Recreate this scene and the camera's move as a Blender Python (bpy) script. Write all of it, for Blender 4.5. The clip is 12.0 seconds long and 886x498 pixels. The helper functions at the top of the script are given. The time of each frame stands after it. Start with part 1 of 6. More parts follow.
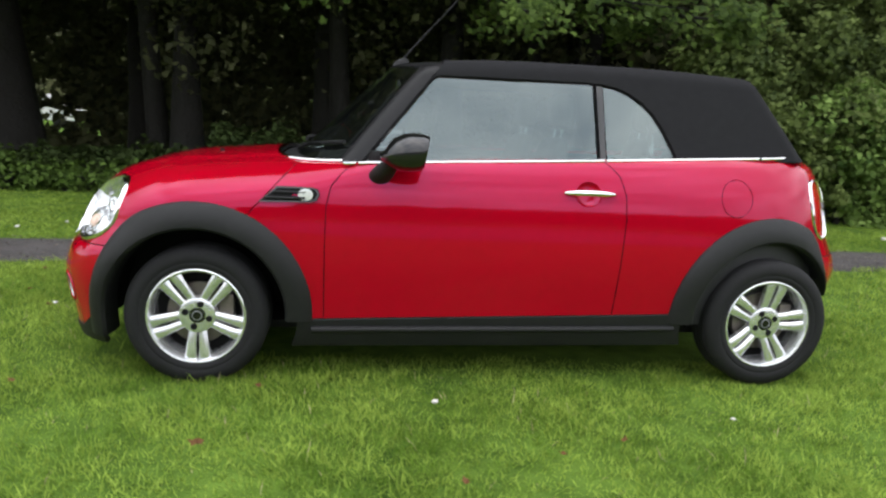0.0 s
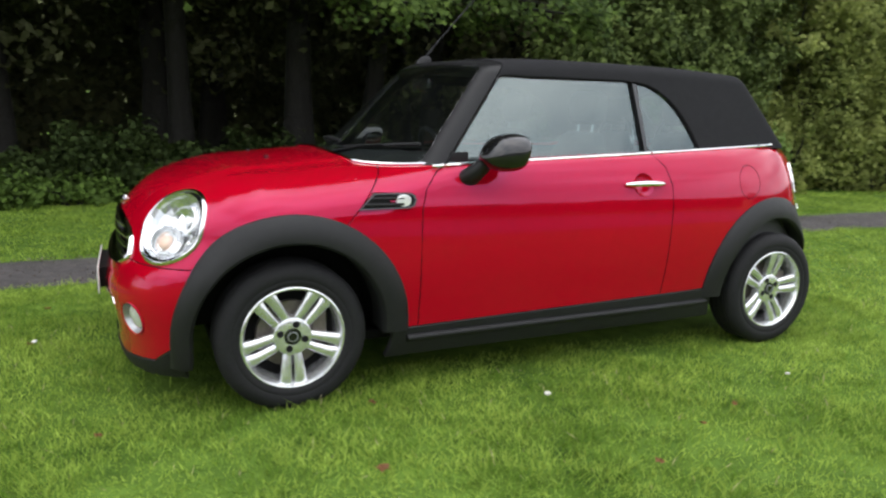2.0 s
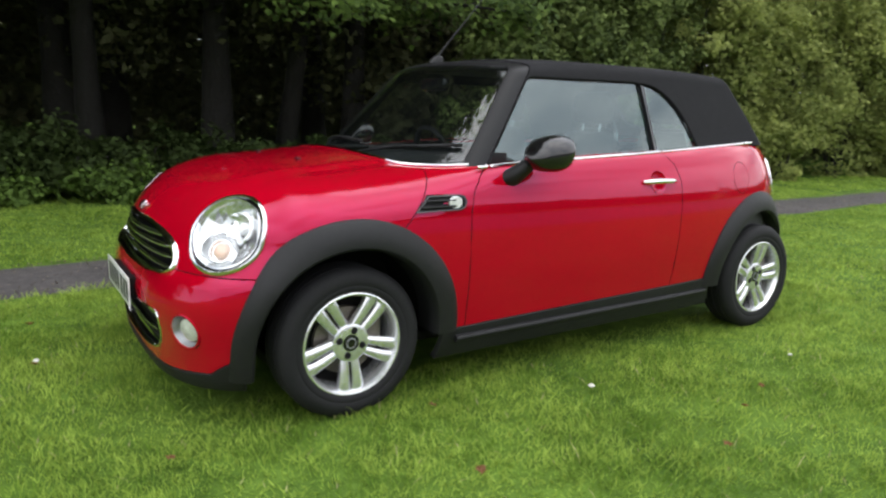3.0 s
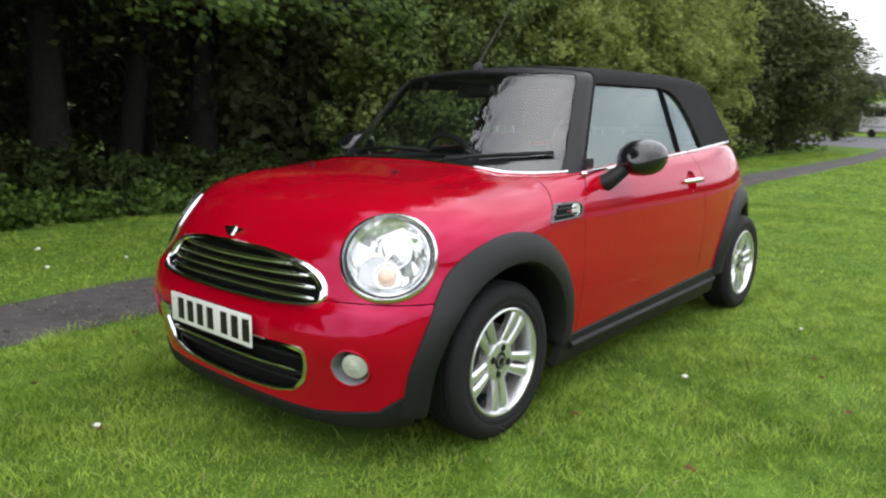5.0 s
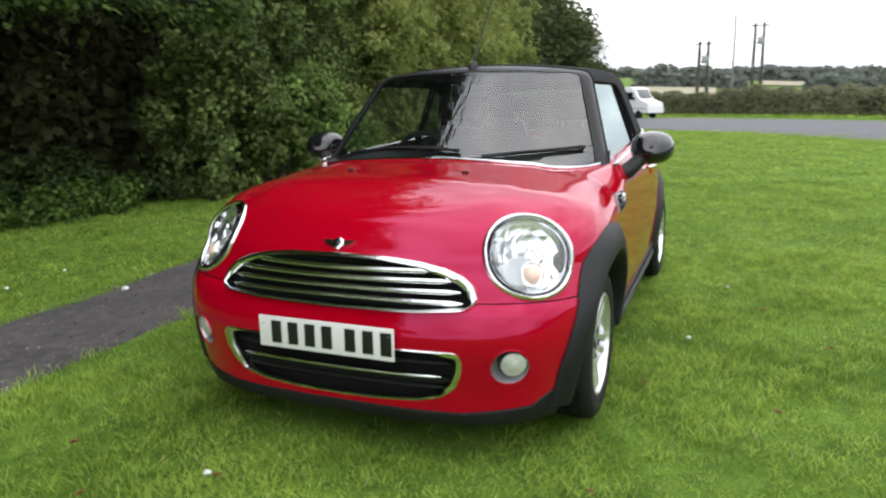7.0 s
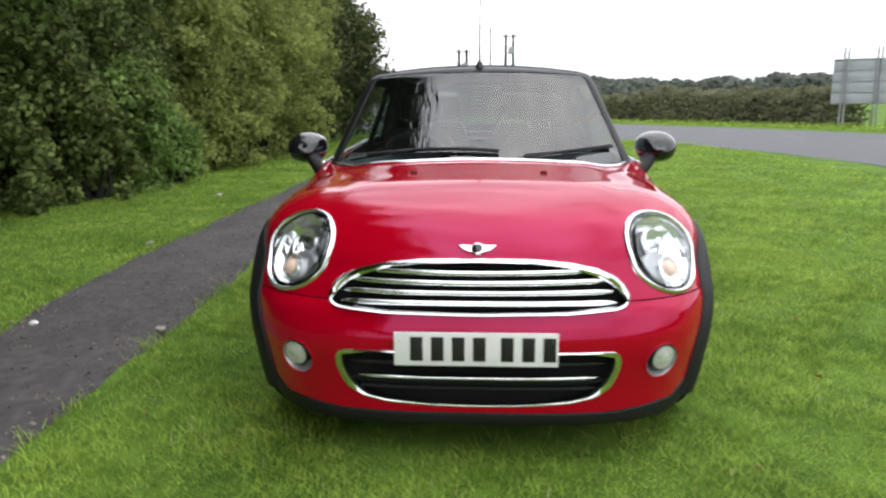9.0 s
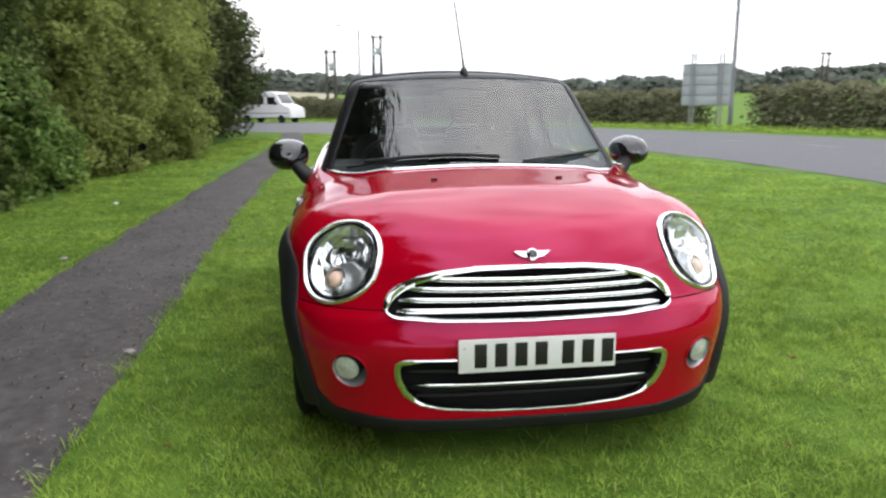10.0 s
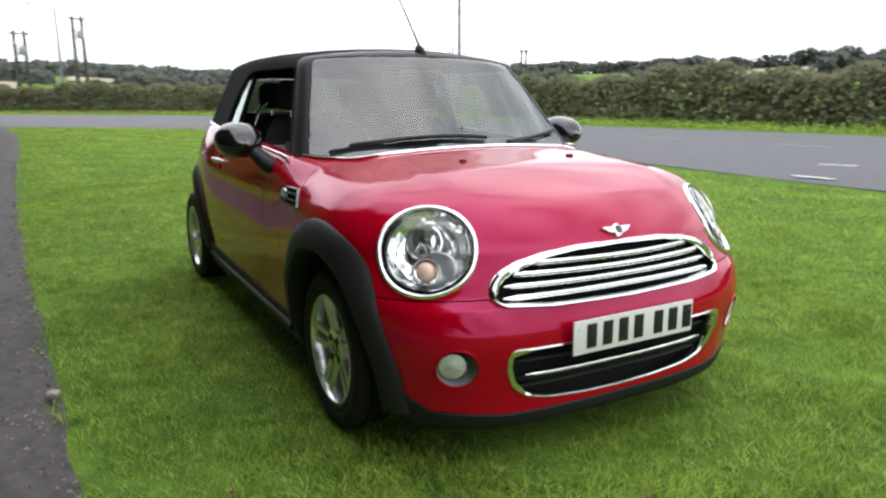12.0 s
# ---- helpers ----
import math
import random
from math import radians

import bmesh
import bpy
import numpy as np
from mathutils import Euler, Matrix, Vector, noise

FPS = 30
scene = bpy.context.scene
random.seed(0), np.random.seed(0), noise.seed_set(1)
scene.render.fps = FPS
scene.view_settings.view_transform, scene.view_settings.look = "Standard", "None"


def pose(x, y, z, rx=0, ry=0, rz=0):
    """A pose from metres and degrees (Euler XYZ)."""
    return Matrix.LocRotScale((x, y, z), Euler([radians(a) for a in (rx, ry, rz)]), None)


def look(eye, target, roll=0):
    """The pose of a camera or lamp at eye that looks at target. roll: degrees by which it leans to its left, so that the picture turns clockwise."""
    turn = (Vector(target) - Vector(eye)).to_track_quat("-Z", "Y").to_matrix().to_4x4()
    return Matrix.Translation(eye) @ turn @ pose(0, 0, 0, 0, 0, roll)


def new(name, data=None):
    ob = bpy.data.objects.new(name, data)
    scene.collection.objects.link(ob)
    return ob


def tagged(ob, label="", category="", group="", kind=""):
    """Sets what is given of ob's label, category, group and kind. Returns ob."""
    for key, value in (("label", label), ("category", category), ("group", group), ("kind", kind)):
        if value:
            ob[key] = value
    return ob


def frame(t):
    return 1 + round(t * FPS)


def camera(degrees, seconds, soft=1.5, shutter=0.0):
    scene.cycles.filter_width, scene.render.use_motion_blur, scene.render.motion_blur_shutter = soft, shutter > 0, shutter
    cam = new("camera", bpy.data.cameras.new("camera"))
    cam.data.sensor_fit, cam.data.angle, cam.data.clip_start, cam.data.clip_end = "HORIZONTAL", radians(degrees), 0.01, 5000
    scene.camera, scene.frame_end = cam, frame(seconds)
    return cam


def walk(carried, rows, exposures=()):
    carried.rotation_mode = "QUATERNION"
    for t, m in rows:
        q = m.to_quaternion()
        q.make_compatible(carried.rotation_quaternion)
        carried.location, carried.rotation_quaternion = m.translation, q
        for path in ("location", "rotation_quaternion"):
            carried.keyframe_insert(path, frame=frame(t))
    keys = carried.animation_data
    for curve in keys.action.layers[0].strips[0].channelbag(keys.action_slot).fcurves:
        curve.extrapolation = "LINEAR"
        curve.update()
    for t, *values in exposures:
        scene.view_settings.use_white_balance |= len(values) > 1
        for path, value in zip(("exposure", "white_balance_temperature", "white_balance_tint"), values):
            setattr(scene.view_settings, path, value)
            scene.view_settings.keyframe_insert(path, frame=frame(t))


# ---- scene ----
cam = camera(64.2, 12.0, 2.3, 0.5)
PATH = [
    (0, (-0.596, -3.657, 1.095), (-0.351, -1.704, 0.739), 2.8),
    (0.5, (-0.874, -3.599, 1.111), (-0.499, -1.666, 0.758), 2.1),
    (1, (-1.206, -3.582, 1.106), (-0.677, -1.686, 0.749), 2.0),
    (1.5, (-1.467, -3.511, 1.091), (-0.806, -1.659, 0.725), 2.3),
    (2, (-1.76, -3.353, 1.105), (-0.959, -1.558, 0.735), 1.5),
    (2.5, (-2.066, -3.23, 1.115), (-1.127, -1.505, 0.74), 1.7),
    (3, (-2.305, -3.075, 1.127), (-1.242, -1.425, 0.743), 1.6),
    (3.2, (-2.394, -2.992, 1.14), (-1.287, -1.373, 0.748), 1.2),
    (4.8, (-3.114, -2.31, 1.106), (-1.677, -0.963, 0.758), 0.5),
    (5, (-3.184, -2.216, 1.123), (-1.7, -0.924, 0.759), 0.6),
    (5.5, (-3.398, -2.021, 1.135), (-1.82, -0.845, 0.78), 0.6),
    (6, (-3.546, -1.75, 1.121), (-1.884, -0.697, 0.764), 0.3),
    (6.5, (-3.668, -1.501, 1.149), (-1.939, -0.574, 0.758), -0.2),
    (7, (-3.853, -1.223, 1.171), (-2.036, -0.487, 0.777), -0.8),
    (7.2, (-3.89, -1.105, 1.174), (-2.057, -0.418, 0.764), -0.9),
    (8.8, (-4.034, -0.151, 1.183), (-2.082, 0.0, 0.773), 0.0),
    (9, (-4.028, -0.009, 1.167), (-2.07, 0.097, 0.775), -0.3),
    (9.5, (-4.014, 0.272, 1.181), (-2.056, 0.219, 0.78), -0.5),
    (10, (-4.008, 0.593, 1.195), (-2.064, 0.334, 0.803), -0.3),
    (10.5, (-3.91, 0.85, 1.18), (-1.998, 0.417, 0.784), -0.1),
    (11, (-3.796, 1.116, 1.186), (-1.94, 0.49, 0.78), 0.6),
    (11.5, (-3.695, 1.4, 1.185), (-1.906, 0.607, 0.775), 0.9),
    (12, (-3.504, 1.634, 1.145), (-1.802, 0.671, 0.728), -0.1),
]
walk(cam, [(t, look(eye, target, roll)) for t, eye, target, roll in PATH])

# ---- world, sun, exposure ----
scene.view_settings.exposure = 0.15
world = bpy.data.worlds.new("overcast_sky")
scene.world = world
world.use_nodes = True
SUN_ELEVATION, SUN_ROTATION = radians(76), radians(164)


def sky_nodes():
    nt = world.node_tree
    nt.nodes.clear()
    N, L = nt.nodes.new, nt.links.new
    out, bg = N("ShaderNodeOutputWorld"), N("ShaderNodeBackground")
    sky = N("ShaderNodeTexSky")
    sky.sky_type, sky.sun_disc = "NISHITA", False
    sky.sun_elevation, sky.sun_rotation = SUN_ELEVATION, SUN_ROTATION
    sky.dust_density, sky.air_density = 4.0, 1.0
    dim = N("ShaderNodeVectorMath")
    dim.operation = "SCALE"
    dim.inputs["Scale"].default_value = 0.12
    L(sky.outputs[0], dim.inputs[0])
    coord, mapping = N("ShaderNodeTexCoord"), N("ShaderNodeMapping")
    mapping.inputs["Scale"].default_value = (1.0, 1.0, 2.6)
    cloud, ramp = N("ShaderNodeTexNoise"), N("ShaderNodeValToRGB")
    cloud.inputs["Scale"].default_value, cloud.inputs["Detail"].default_value = 2.2, 6.0
    cloud.inputs["Roughness"].default_value = 0.55
    L(coord.outputs["Generated"], mapping.inputs[0])
    L(mapping.outputs[0], cloud.inputs["Vector"])
    L(cloud.outputs[0], ramp.inputs[0])
    e = ramp.color_ramp.elements
    e[0].position, e[0].color = 0.36, (0.40, 0.44, 0.51, 1)
    e[1].position, e[1].color = 0.62, (1.0, 1.0, 1.02, 1)
    bright = N("ShaderNodeVectorMath")
    bright.operation = "SCALE"
    # an overcast sky is brightest overhead
    split, grade = N("ShaderNodeSeparateXYZ"), N("ShaderNodeMapRange")
    L(coord.outputs["Generated"], split.inputs[0])
    L(split.outputs["Z"], grade.inputs["Value"])
    grade.inputs["To Min"].default_value, grade.inputs["To Max"].default_value = 1.75, 3.55
    L(grade.outputs[0], bright.inputs["Scale"])
    L(ramp.outputs[0], bright.inputs[0])
    mix = N("ShaderNodeMix")
    mix.data_type = "RGBA"
    mix.inputs["Factor"].default_value = 0.88
    L(dim.outputs[0], mix.inputs[6])
    L(bright.outputs[0], mix.inputs[7])
    L(mix.outputs[2], bg.inputs[0])
    bg.inputs[1].default_value = 1.0
    L(bg.outputs[0], out.inputs[0])


sky_nodes()
sun = new("sun", bpy.data.lights.new("sun", "SUN"))
sun.data.energy, sun.data.angle, sun.data.color = 0.5, radians(110), (1.0, 0.97, 0.93)
sun.matrix_world = look((0, 0, 30), (-2, 7, 0)).copy()

# ---- materials ----


def material(name, colour, rough=0.5, metal=0.0, vary=0.0, scale=20.0, bump=0.0, bump_scale=200.0, coat=0.0, spec=0.5, island=0.0, objvary=0.0, colour2=None, transl=0.0, up=0.0, span=0.4):
    """A Principled material with two scales of mottling and a fine relief."""
    m = bpy.data.materials.new(name)
    m.use_nodes = True
    nt = m.node_tree
    N, L = nt.nodes.new, nt.links.new
    b = nt.nodes["Principled BSDF"]
    b.inputs["Base Color"].default_value = (*colour, 1)
    b.inputs["Roughness"].default_value, b.inputs["Metallic"].default_value = rough, metal
    b.inputs["Coat Weight"].default_value, b.inputs["Coat Roughness"].default_value, b.inputs["Coat IOR"].default_value = coat, 0.02, 1.40
    b.inputs["Specular IOR Level"].default_value = spec
    coord = N("ShaderNodeTexCoord")
    if vary or colour2:
        n1, n2 = N("ShaderNodeTexNoise"), N("ShaderNodeTexNoise")
        n1.inputs["Scale"].default_value, n2.inputs["Scale"].default_value = scale, scale * 7.3
        n1.inputs["Detail"].default_value = n2.inputs["Detail"].default_value = 4.0
        L(coord.outputs["Object"], n1.inputs["Vector"])
        L(coord.outputs["Object"], n2.inputs["Vector"])
        add = N("ShaderNodeMath")
        add.operation = "ADD"
        L(n1.outputs[0], add.inputs[0])
        L(n2.outputs[0], add.inputs[1])
        value = add.outputs[0]
        if island or objvary:
            rnd = N("ShaderNodeNewGeometry").outputs["Random Per Island"] if island else N("ShaderNodeObjectInfo").outputs["Random"]
            mul = N("ShaderNodeMath")
            mul.operation = "MULTIPLY_ADD"
            mul.inputs[1].default_value = island or objvary
            L(rnd, mul.inputs[0])
            L(value, mul.inputs[2])
            off = N("ShaderNodeMath")
            off.operation = "SUBTRACT"
            off.inputs[1].default_value = 0.5 * (island or objvary)
            L(mul.outputs[0], off.inputs[0])
            value = off.outputs[0]
        ramp = N("ShaderNodeMapRange")
        ramp.inputs["From Min"].default_value, ramp.inputs["From Max"].default_value = 1 - span, 1 + span
        L(value, ramp.inputs["Value"])
        mix = N("ShaderNodeMix")
        mix.data_type = "RGBA"
        lo = [c * (1 - vary) for c in colour]
        hi = colour2 or [min(1, c * (1 + vary)) for c in colour]
        mix.inputs[6].default_value, mix.inputs[7].default_value = (*lo, 1), (*hi, 1)
        L(ramp.outputs[0], mix.inputs["Factor"])
        L(mix.outputs[2], b.inputs["Base Color"])
        r2 = N("ShaderNodeMapRange")
        r2.inputs["To Min"].default_value, r2.inputs["To Max"].default_value = rough * 0.85, min(1, rough * 1.15)
        L(n1.outputs[0], r2.inputs["Value"])
        L(r2.outputs[0], b.inputs["Roughness"])
        if transl:
            t, ms = N("ShaderNodeBsdfTranslucent"), N("ShaderNodeMixShader")
            ms.inputs[0].default_value = transl
            L(mix.outputs[2], t.inputs[0])
            L(b.outputs[0], ms.inputs[1])
            L(t.outputs[0], ms.inputs[2])
            L(ms.outputs[0], nt.nodes["Material Output"].inputs[0])
    if up:
        geo, mixn, norm = N("ShaderNodeNewGeometry"), N("ShaderNodeVectorMath"), N("ShaderNodeVectorMath")
        mixn.operation, norm.operation = "MULTIPLY_ADD", "NORMALIZE"
        mixn.inputs[1].default_value, mixn.inputs[2].default_value = (1 - up,) * 3, (0, 0, up)
        L(geo.outputs["Normal"], mixn.inputs[0])
        L(mixn.outputs[0], norm.inputs[0])
        L(norm.outputs[0], b.inputs["Normal"])
    if bump:
        nb, bp = N("ShaderNodeTexNoise"), N("ShaderNodeBump")
        nb.inputs["Scale"].default_value, nb.inputs["Detail"].default_value = bump_scale, 3.0
        bp.inputs["Strength"].default_value, bp.inputs["Distance"].default_value = 1.0, bump
        L(coord.outputs["Object"], nb.inputs["Vector"])
        L(nb.outputs[0], bp.inputs["Height"])
        L(bp.outputs[0], b.inputs["Normal"])
    return m


def glass_material(name, tint, gloss=0.04, veil=0.0, sheen=(1, 1, 1)):
    """A sheet of glass: what lies behind, tinted, with a faint grey veil painted in for reflected sky, under a Fresnel
    gloss.
    """
    m = bpy.data.materials.new(name)
    m.use_nodes = True
    nt = m.node_tree
    nt.nodes.clear()
    N, L = nt.nodes.new, nt.links.new
    out, mix, tr, gl, fr = (N("ShaderNode" + k) for k in ("OutputMaterial", "MixShader", "BsdfTransparent", "BsdfGlossy", "LayerWeight"))
    power, grade = N("ShaderNodeMath"), N("ShaderNodeMath")
    power.operation, grade.operation = "POWER", "MULTIPLY_ADD"
    power.inputs[1].default_value, grade.inputs[1].default_value, grade.inputs[2].default_value = 5.0, 1 - gloss, gloss
    tr.inputs[0].default_value = (*tint, 1)
    gl.inputs["Roughness"].default_value = 0.0
    gl.inputs["Color"].default_value = (*sheen, 1)
    veil_diffuse, under = N("ShaderNodeBsdfDiffuse"), N("ShaderNodeMixShader")
    veil_diffuse.inputs[0].default_value, under.inputs[0].default_value = (0.50, 0.58, 0.58, 1), veil
    L(fr.outputs["Facing"], power.inputs[0])
    L(power.outputs[0], grade.inputs[0])
    L(grade.outputs[0], mix.inputs[0])
    L(tr.outputs[0], under.inputs[1])
    L(veil_diffuse.outputs[0], under.inputs[2])
    L(under.outputs[0], mix.inputs[1])
    L(gl.outputs[0], mix.inputs[2])
    L(mix.outputs[0], out.inputs[0])
    return m


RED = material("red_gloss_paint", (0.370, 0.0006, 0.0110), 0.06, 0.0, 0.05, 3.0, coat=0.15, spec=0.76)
# pink specular tint paints the sky's reflection rosier than plain clearcoat would
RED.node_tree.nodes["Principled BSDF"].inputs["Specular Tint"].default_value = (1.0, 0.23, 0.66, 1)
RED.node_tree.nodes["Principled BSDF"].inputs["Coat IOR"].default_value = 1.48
BLACK_PLASTIC = material("black_textured_plastic", (0.009, 0.0092, 0.0100), 0.55, 0, 0.25, 6.0, 0.0004, 900.0, spec=0.35)
SATIN_BLACK = material("satin_black_paint", (0.009, 0.009, 0.010), 0.42, 0, 0.1, 5.0, spec=0.25)
GLOSS_BLACK = material("gloss_black_paint", (0.008, 0.008, 0.009), 0.08, 0, 0.1, 5.0, coat=0.6)
RUBBER = material("tyre_rubber", (0.010, 0.010, 0.011), 0.75, 0, 0.3, 9.0, 0.0004, 300.0, spec=0.3)
CHROME = material("chrome", (0.82, 0.83, 0.84), 0.06, 1.0, 0.05, 8.0)
ALLOY = material("silver_alloy_paint", (0.74, 0.75, 0.76), 0.22, 0.8, 0.08, 10.0, coat=0.3)
FABRIC = material("black_canvas", (0.012, 0.012, 0.0135), 0.92, 0, 0.2, 4.0, 0.0006, 700.0, spec=0.2)
DARK = material("matt_black", (0.006, 0.006, 0.006), 0.8, 0, 0.2, 8.0, spec=0.2)
TRIM_CLOTH = material("dark_seat_cloth", (0.018, 0.018, 0.02), 0.85, 0, 0.25, 9.0, 0.001, 250.0)
DASH = material("dark_grained_dash", (0.02, 0.02, 0.022), 0.6, 0, 0.2, 8.0, 0.0005, 600.0)
PLATE_WHITE = material("plate_white", (0.78, 0.78, 0.76), 0.35, 0, 0.04, 6.0, coat=0.3)
PLATE_BLACK = material("plate_black", (0.012, 0.012, 0.012), 0.4, 0, 0.1, 12.0)
AMBER = material("amber_lens", (0.78, 0.55, 0.44), 0.15, 0, 0.1, 30.0, coat=0.6)
LAMP_RED = material("red_lens", (0.45, 0.01, 0.01), 0.12, 0, 0.1, 20.0, coat=0.8)
REFLECTOR = material("lamp_reflector", (0.80, 0.81, 0.82), 0.12, 0.92, 0.05, 14.0)
LAMP_WHITE = material("frosted_lamp_lens", (0.8, 0.8, 0.8), 0.2, 0.3, 0.12, 60.0, coat=0.7)
LAMP_GREY = material("silver_lamp_plastic", (0.40, 0.41, 0.42), 0.25, 0.55, 0.15, 40.0, coat=0.5)
FOG_LENS = material("fluted_fog_lens", (0.80, 0.81, 0.81), 0.12, 0.45, 0.40, 38.0, 0.003, 90.0, coat=0.8)
DISC = material("brake_disc_iron", (0.16, 0.14, 0.125), 0.45, 0.8, 0.3, 20.0)
GLASS = glass_material("tinted_car_glass", (0.42, 0.52, 0.51), 0.135, 0.010, (0.86, 1.0, 1.0))
SCREEN_GLASS = glass_material("windscreen_glass", (0.55, 0.61, 0.60), 0.090, 0.004)
LENS = glass_material("clear_lamp_glass", (0.96, 0.97, 0.97), 0.04)
GREY_STRIP = material("dull_grey_metal", (0.30, 0.31, 0.32), 0.4, 0.7, 0.1, 8.0)


# ---- mesh helpers ----


def mesh_object(name, verts, faces, mat, parent=None, label="", smooth=True, normals=None, kind=""):
    me = bpy.data.meshes.new(name)
    me.from_pydata([tuple(v) for v in verts], [], faces)
    if smooth:
        me.polygons.foreach_set("use_smooth", [True] * len(me.polygons))
    me.materials.append(mat)
    me.update()
    if normals is not None:
        me.normals_split_custom_set_from_vertices([tuple(n) for n in normals])
    ob = new(name, me)
    if parent is not None:
        ob.parent = parent
    if label or kind:
        tagged(ob, label, kind=kind)
    return ob


def part(name, bm, mat, parent, label="", smooth=True):
    me = bpy.data.meshes.new(name)
    bmesh.ops.recalc_face_normals(bm, faces=bm.faces)
    bm.to_mesh(me)
    bm.free()
    if smooth:
        me.polygons.foreach_set("use_smooth", [True] * len(me.polygons))
        me.set_sharp_from_angle(angle=radians(38))
    me.materials.append(mat)
    ob = new(name, me)
    if parent is not None:
        ob.parent = parent
    if label:
        tagged(ob, label)
    return ob


def empty(name, place, label, category, group=""):
    ob = new(name)
    ob.location = place
    ob.empty_display_size = 0.2
    return tagged(ob, label, category, group)


def box_bm(size, centre=(0, 0, 0), bevel=0.0, segs=2, bm=None, turn=None):
    bm = bm or bmesh.new()
    m = Matrix.Translation(centre) @ (turn.to_4x4() if turn else Matrix.Identity(4)) @ Matrix.Diagonal((*size, 1))
    vs = bmesh.ops.create_cube(bm, size=1, matrix=m)["verts"]
    if bevel:
        es = list({e for v in vs for e in v.link_edges})
        bmesh.ops.bevel(bm, geom=es, offset=bevel, segments=segs, affect="EDGES", profile=0.6)
    return bm


def lathe(profile, axis="y", segs=64, closed=False):
    """Vertices and faces of a profile of (radius, height) pairs turned round an axis."""
    n = len(profile)
    vs, fs = [], []
    for i in range(segs):
        a = 2 * math.pi * i / segs
        for r, h in profile:
            c, s = r * math.cos(a), r * math.sin(a)
            vs.append((c, h, s) if axis == "y" else (h, c, s) if axis == "x" else (c, s, h))
    for i in range(segs):
        j = (i + 1) % segs
        for k in range(n if closed else n - 1):
            k2 = (k + 1) % n
            fs.append((i * n + k, i * n + k2, j * n + k2, j * n + k))
    return vs, fs


def to_bm(verts, faces, bm=None):
    bm = bm or bmesh.new()
    vs = [bm.verts.new(v) for v in verts]
    for f in faces:
        try:
            bm.faces.new([vs[i] for i in f])
        except ValueError:
            pass
    return bm


def tube(points, radius, sides=8, flat=1.0, cap=True):
    """Vertices and faces of a bar along points; radius may be a list; flat squeezes it along its second axis."""
    pts = [Vector(p) for p in points]
    n = len(pts)
    rad = radius if isinstance(radius, (list, tuple)) else [radius] * n
    vs, fs = [], []
    up = Vector((0, 0, 1))
    for i, p in enumerate(pts):
        d = (pts[min(i + 1, n - 1)] - pts[max(i - 1, 0)]).normalized()
        a = d.cross(up)
        if a.length < 1e-3:
            a = d.cross(Vector((0, 1, 0)))
        a.normalize()
        b = a.cross(d).normalized()
        for k in range(sides):
            t = 2 * math.pi * k / sides
            vs.append(p + a * (rad[i] * math.cos(t)) + b * (rad[i] * flat * math.sin(t)))
    for i in range(n - 1):
        for k in range(sides):
            k2 = (k + 1) % sides
            fs.append((i * sides + k, i * sides + k2, (i + 1) * sides + k2, (i + 1) * sides + k))
    if cap:
        fs.append(tuple(range(sides))[::-1])
        fs.append(tuple((n - 1) * sides + k for k in range(sides)))
    return vs, fs


def loft(rows, closed=True, cap=False):
    n = len(rows[0])
    V = [tuple(p) for r in rows for p in r]
    F = [(i * n + k, i * n + (k + 1) % n, (i + 1) * n + (k + 1) % n, (i + 1) * n + k) for i in range(len(rows) - 1) for k in range(n if closed else n - 1)]
    if cap:
        F += [tuple(range(n))[::-1], tuple((len(rows) - 1) * n + k for k in range(n))]
    return V, F


class Spline:
    """A natural cubic through a few design points."""

    def __init__(self, *pairs):
        self.x, self.y = (np.array(c, float) for c in zip(*pairs))
        x, y, n = self.x, self.y, len(pairs)
        h = np.diff(x)
        A, r = np.zeros((n, n)), np.zeros(n)
        A[0, 0] = A[-1, -1] = 1
        for i in range(1, n - 1):
            A[i, i - 1], A[i, i], A[i, i + 1] = h[i - 1], 2 * (h[i - 1] + h[i]), h[i]
            r[i] = 6 * ((y[i + 1] - y[i]) / h[i] - (y[i] - y[i - 1]) / h[i - 1])
        self.m = np.linalg.solve(A, r)

    def __call__(self, q):
        x, y, m = self.x, self.y, self.m
        q = np.clip(q, x[0], x[-1])
        i = np.clip(np.searchsorted(x, q) - 1, 0, len(x) - 2)
        h, a, b = x[i + 1] - x[i], x[i + 1] - q, q - x[i]
        return m[i] * a**3 / (6 * h) + m[i + 1] * b**3 / (6 * h) + (y[i] / h - m[i] * h / 6) * a + (y[i + 1] / h - m[i + 1] * h / 6) * b


def smax(a, b, k):
    h = np.clip(0.5 + 0.5 * (a - b) / k, 0, 1)
    return a * h + b * (1 - h) + k * h * (1 - h)


def step(a, b, x):
    t = np.clip((x - a) / (b - a), 0, 1)
    return t * t * (3 - 2 * t)

# ---- ground, path, road ----
rng = np.random.default_rng(7)
LAWN = material("lawn_turf", (0.066, 0.130, 0.018), 0.95, 0, 0.25, 1.3, 0.012, 60.0, colour2=(0.138, 0.232, 0.034), spec=0.1, span=0.3)
PATH_TAR = material("worn_path_tarmac", (0.050, 0.046, 0.047), 0.9, 0, 0.35, 2.2, 0.004, 140.0, colour2=(0.112, 0.102, 0.099), spec=0.3)
ROAD_TAR = material("grey_road_tarmac", (0.085, 0.085, 0.092), 0.75, 0, 0.2, 0.8, 0.004, 90.0, spec=0.4)
LINE_WHITE = material("road_line_paint", (0.20, 0.20, 0.20), 0.6, 0, 0.25, 6.0)
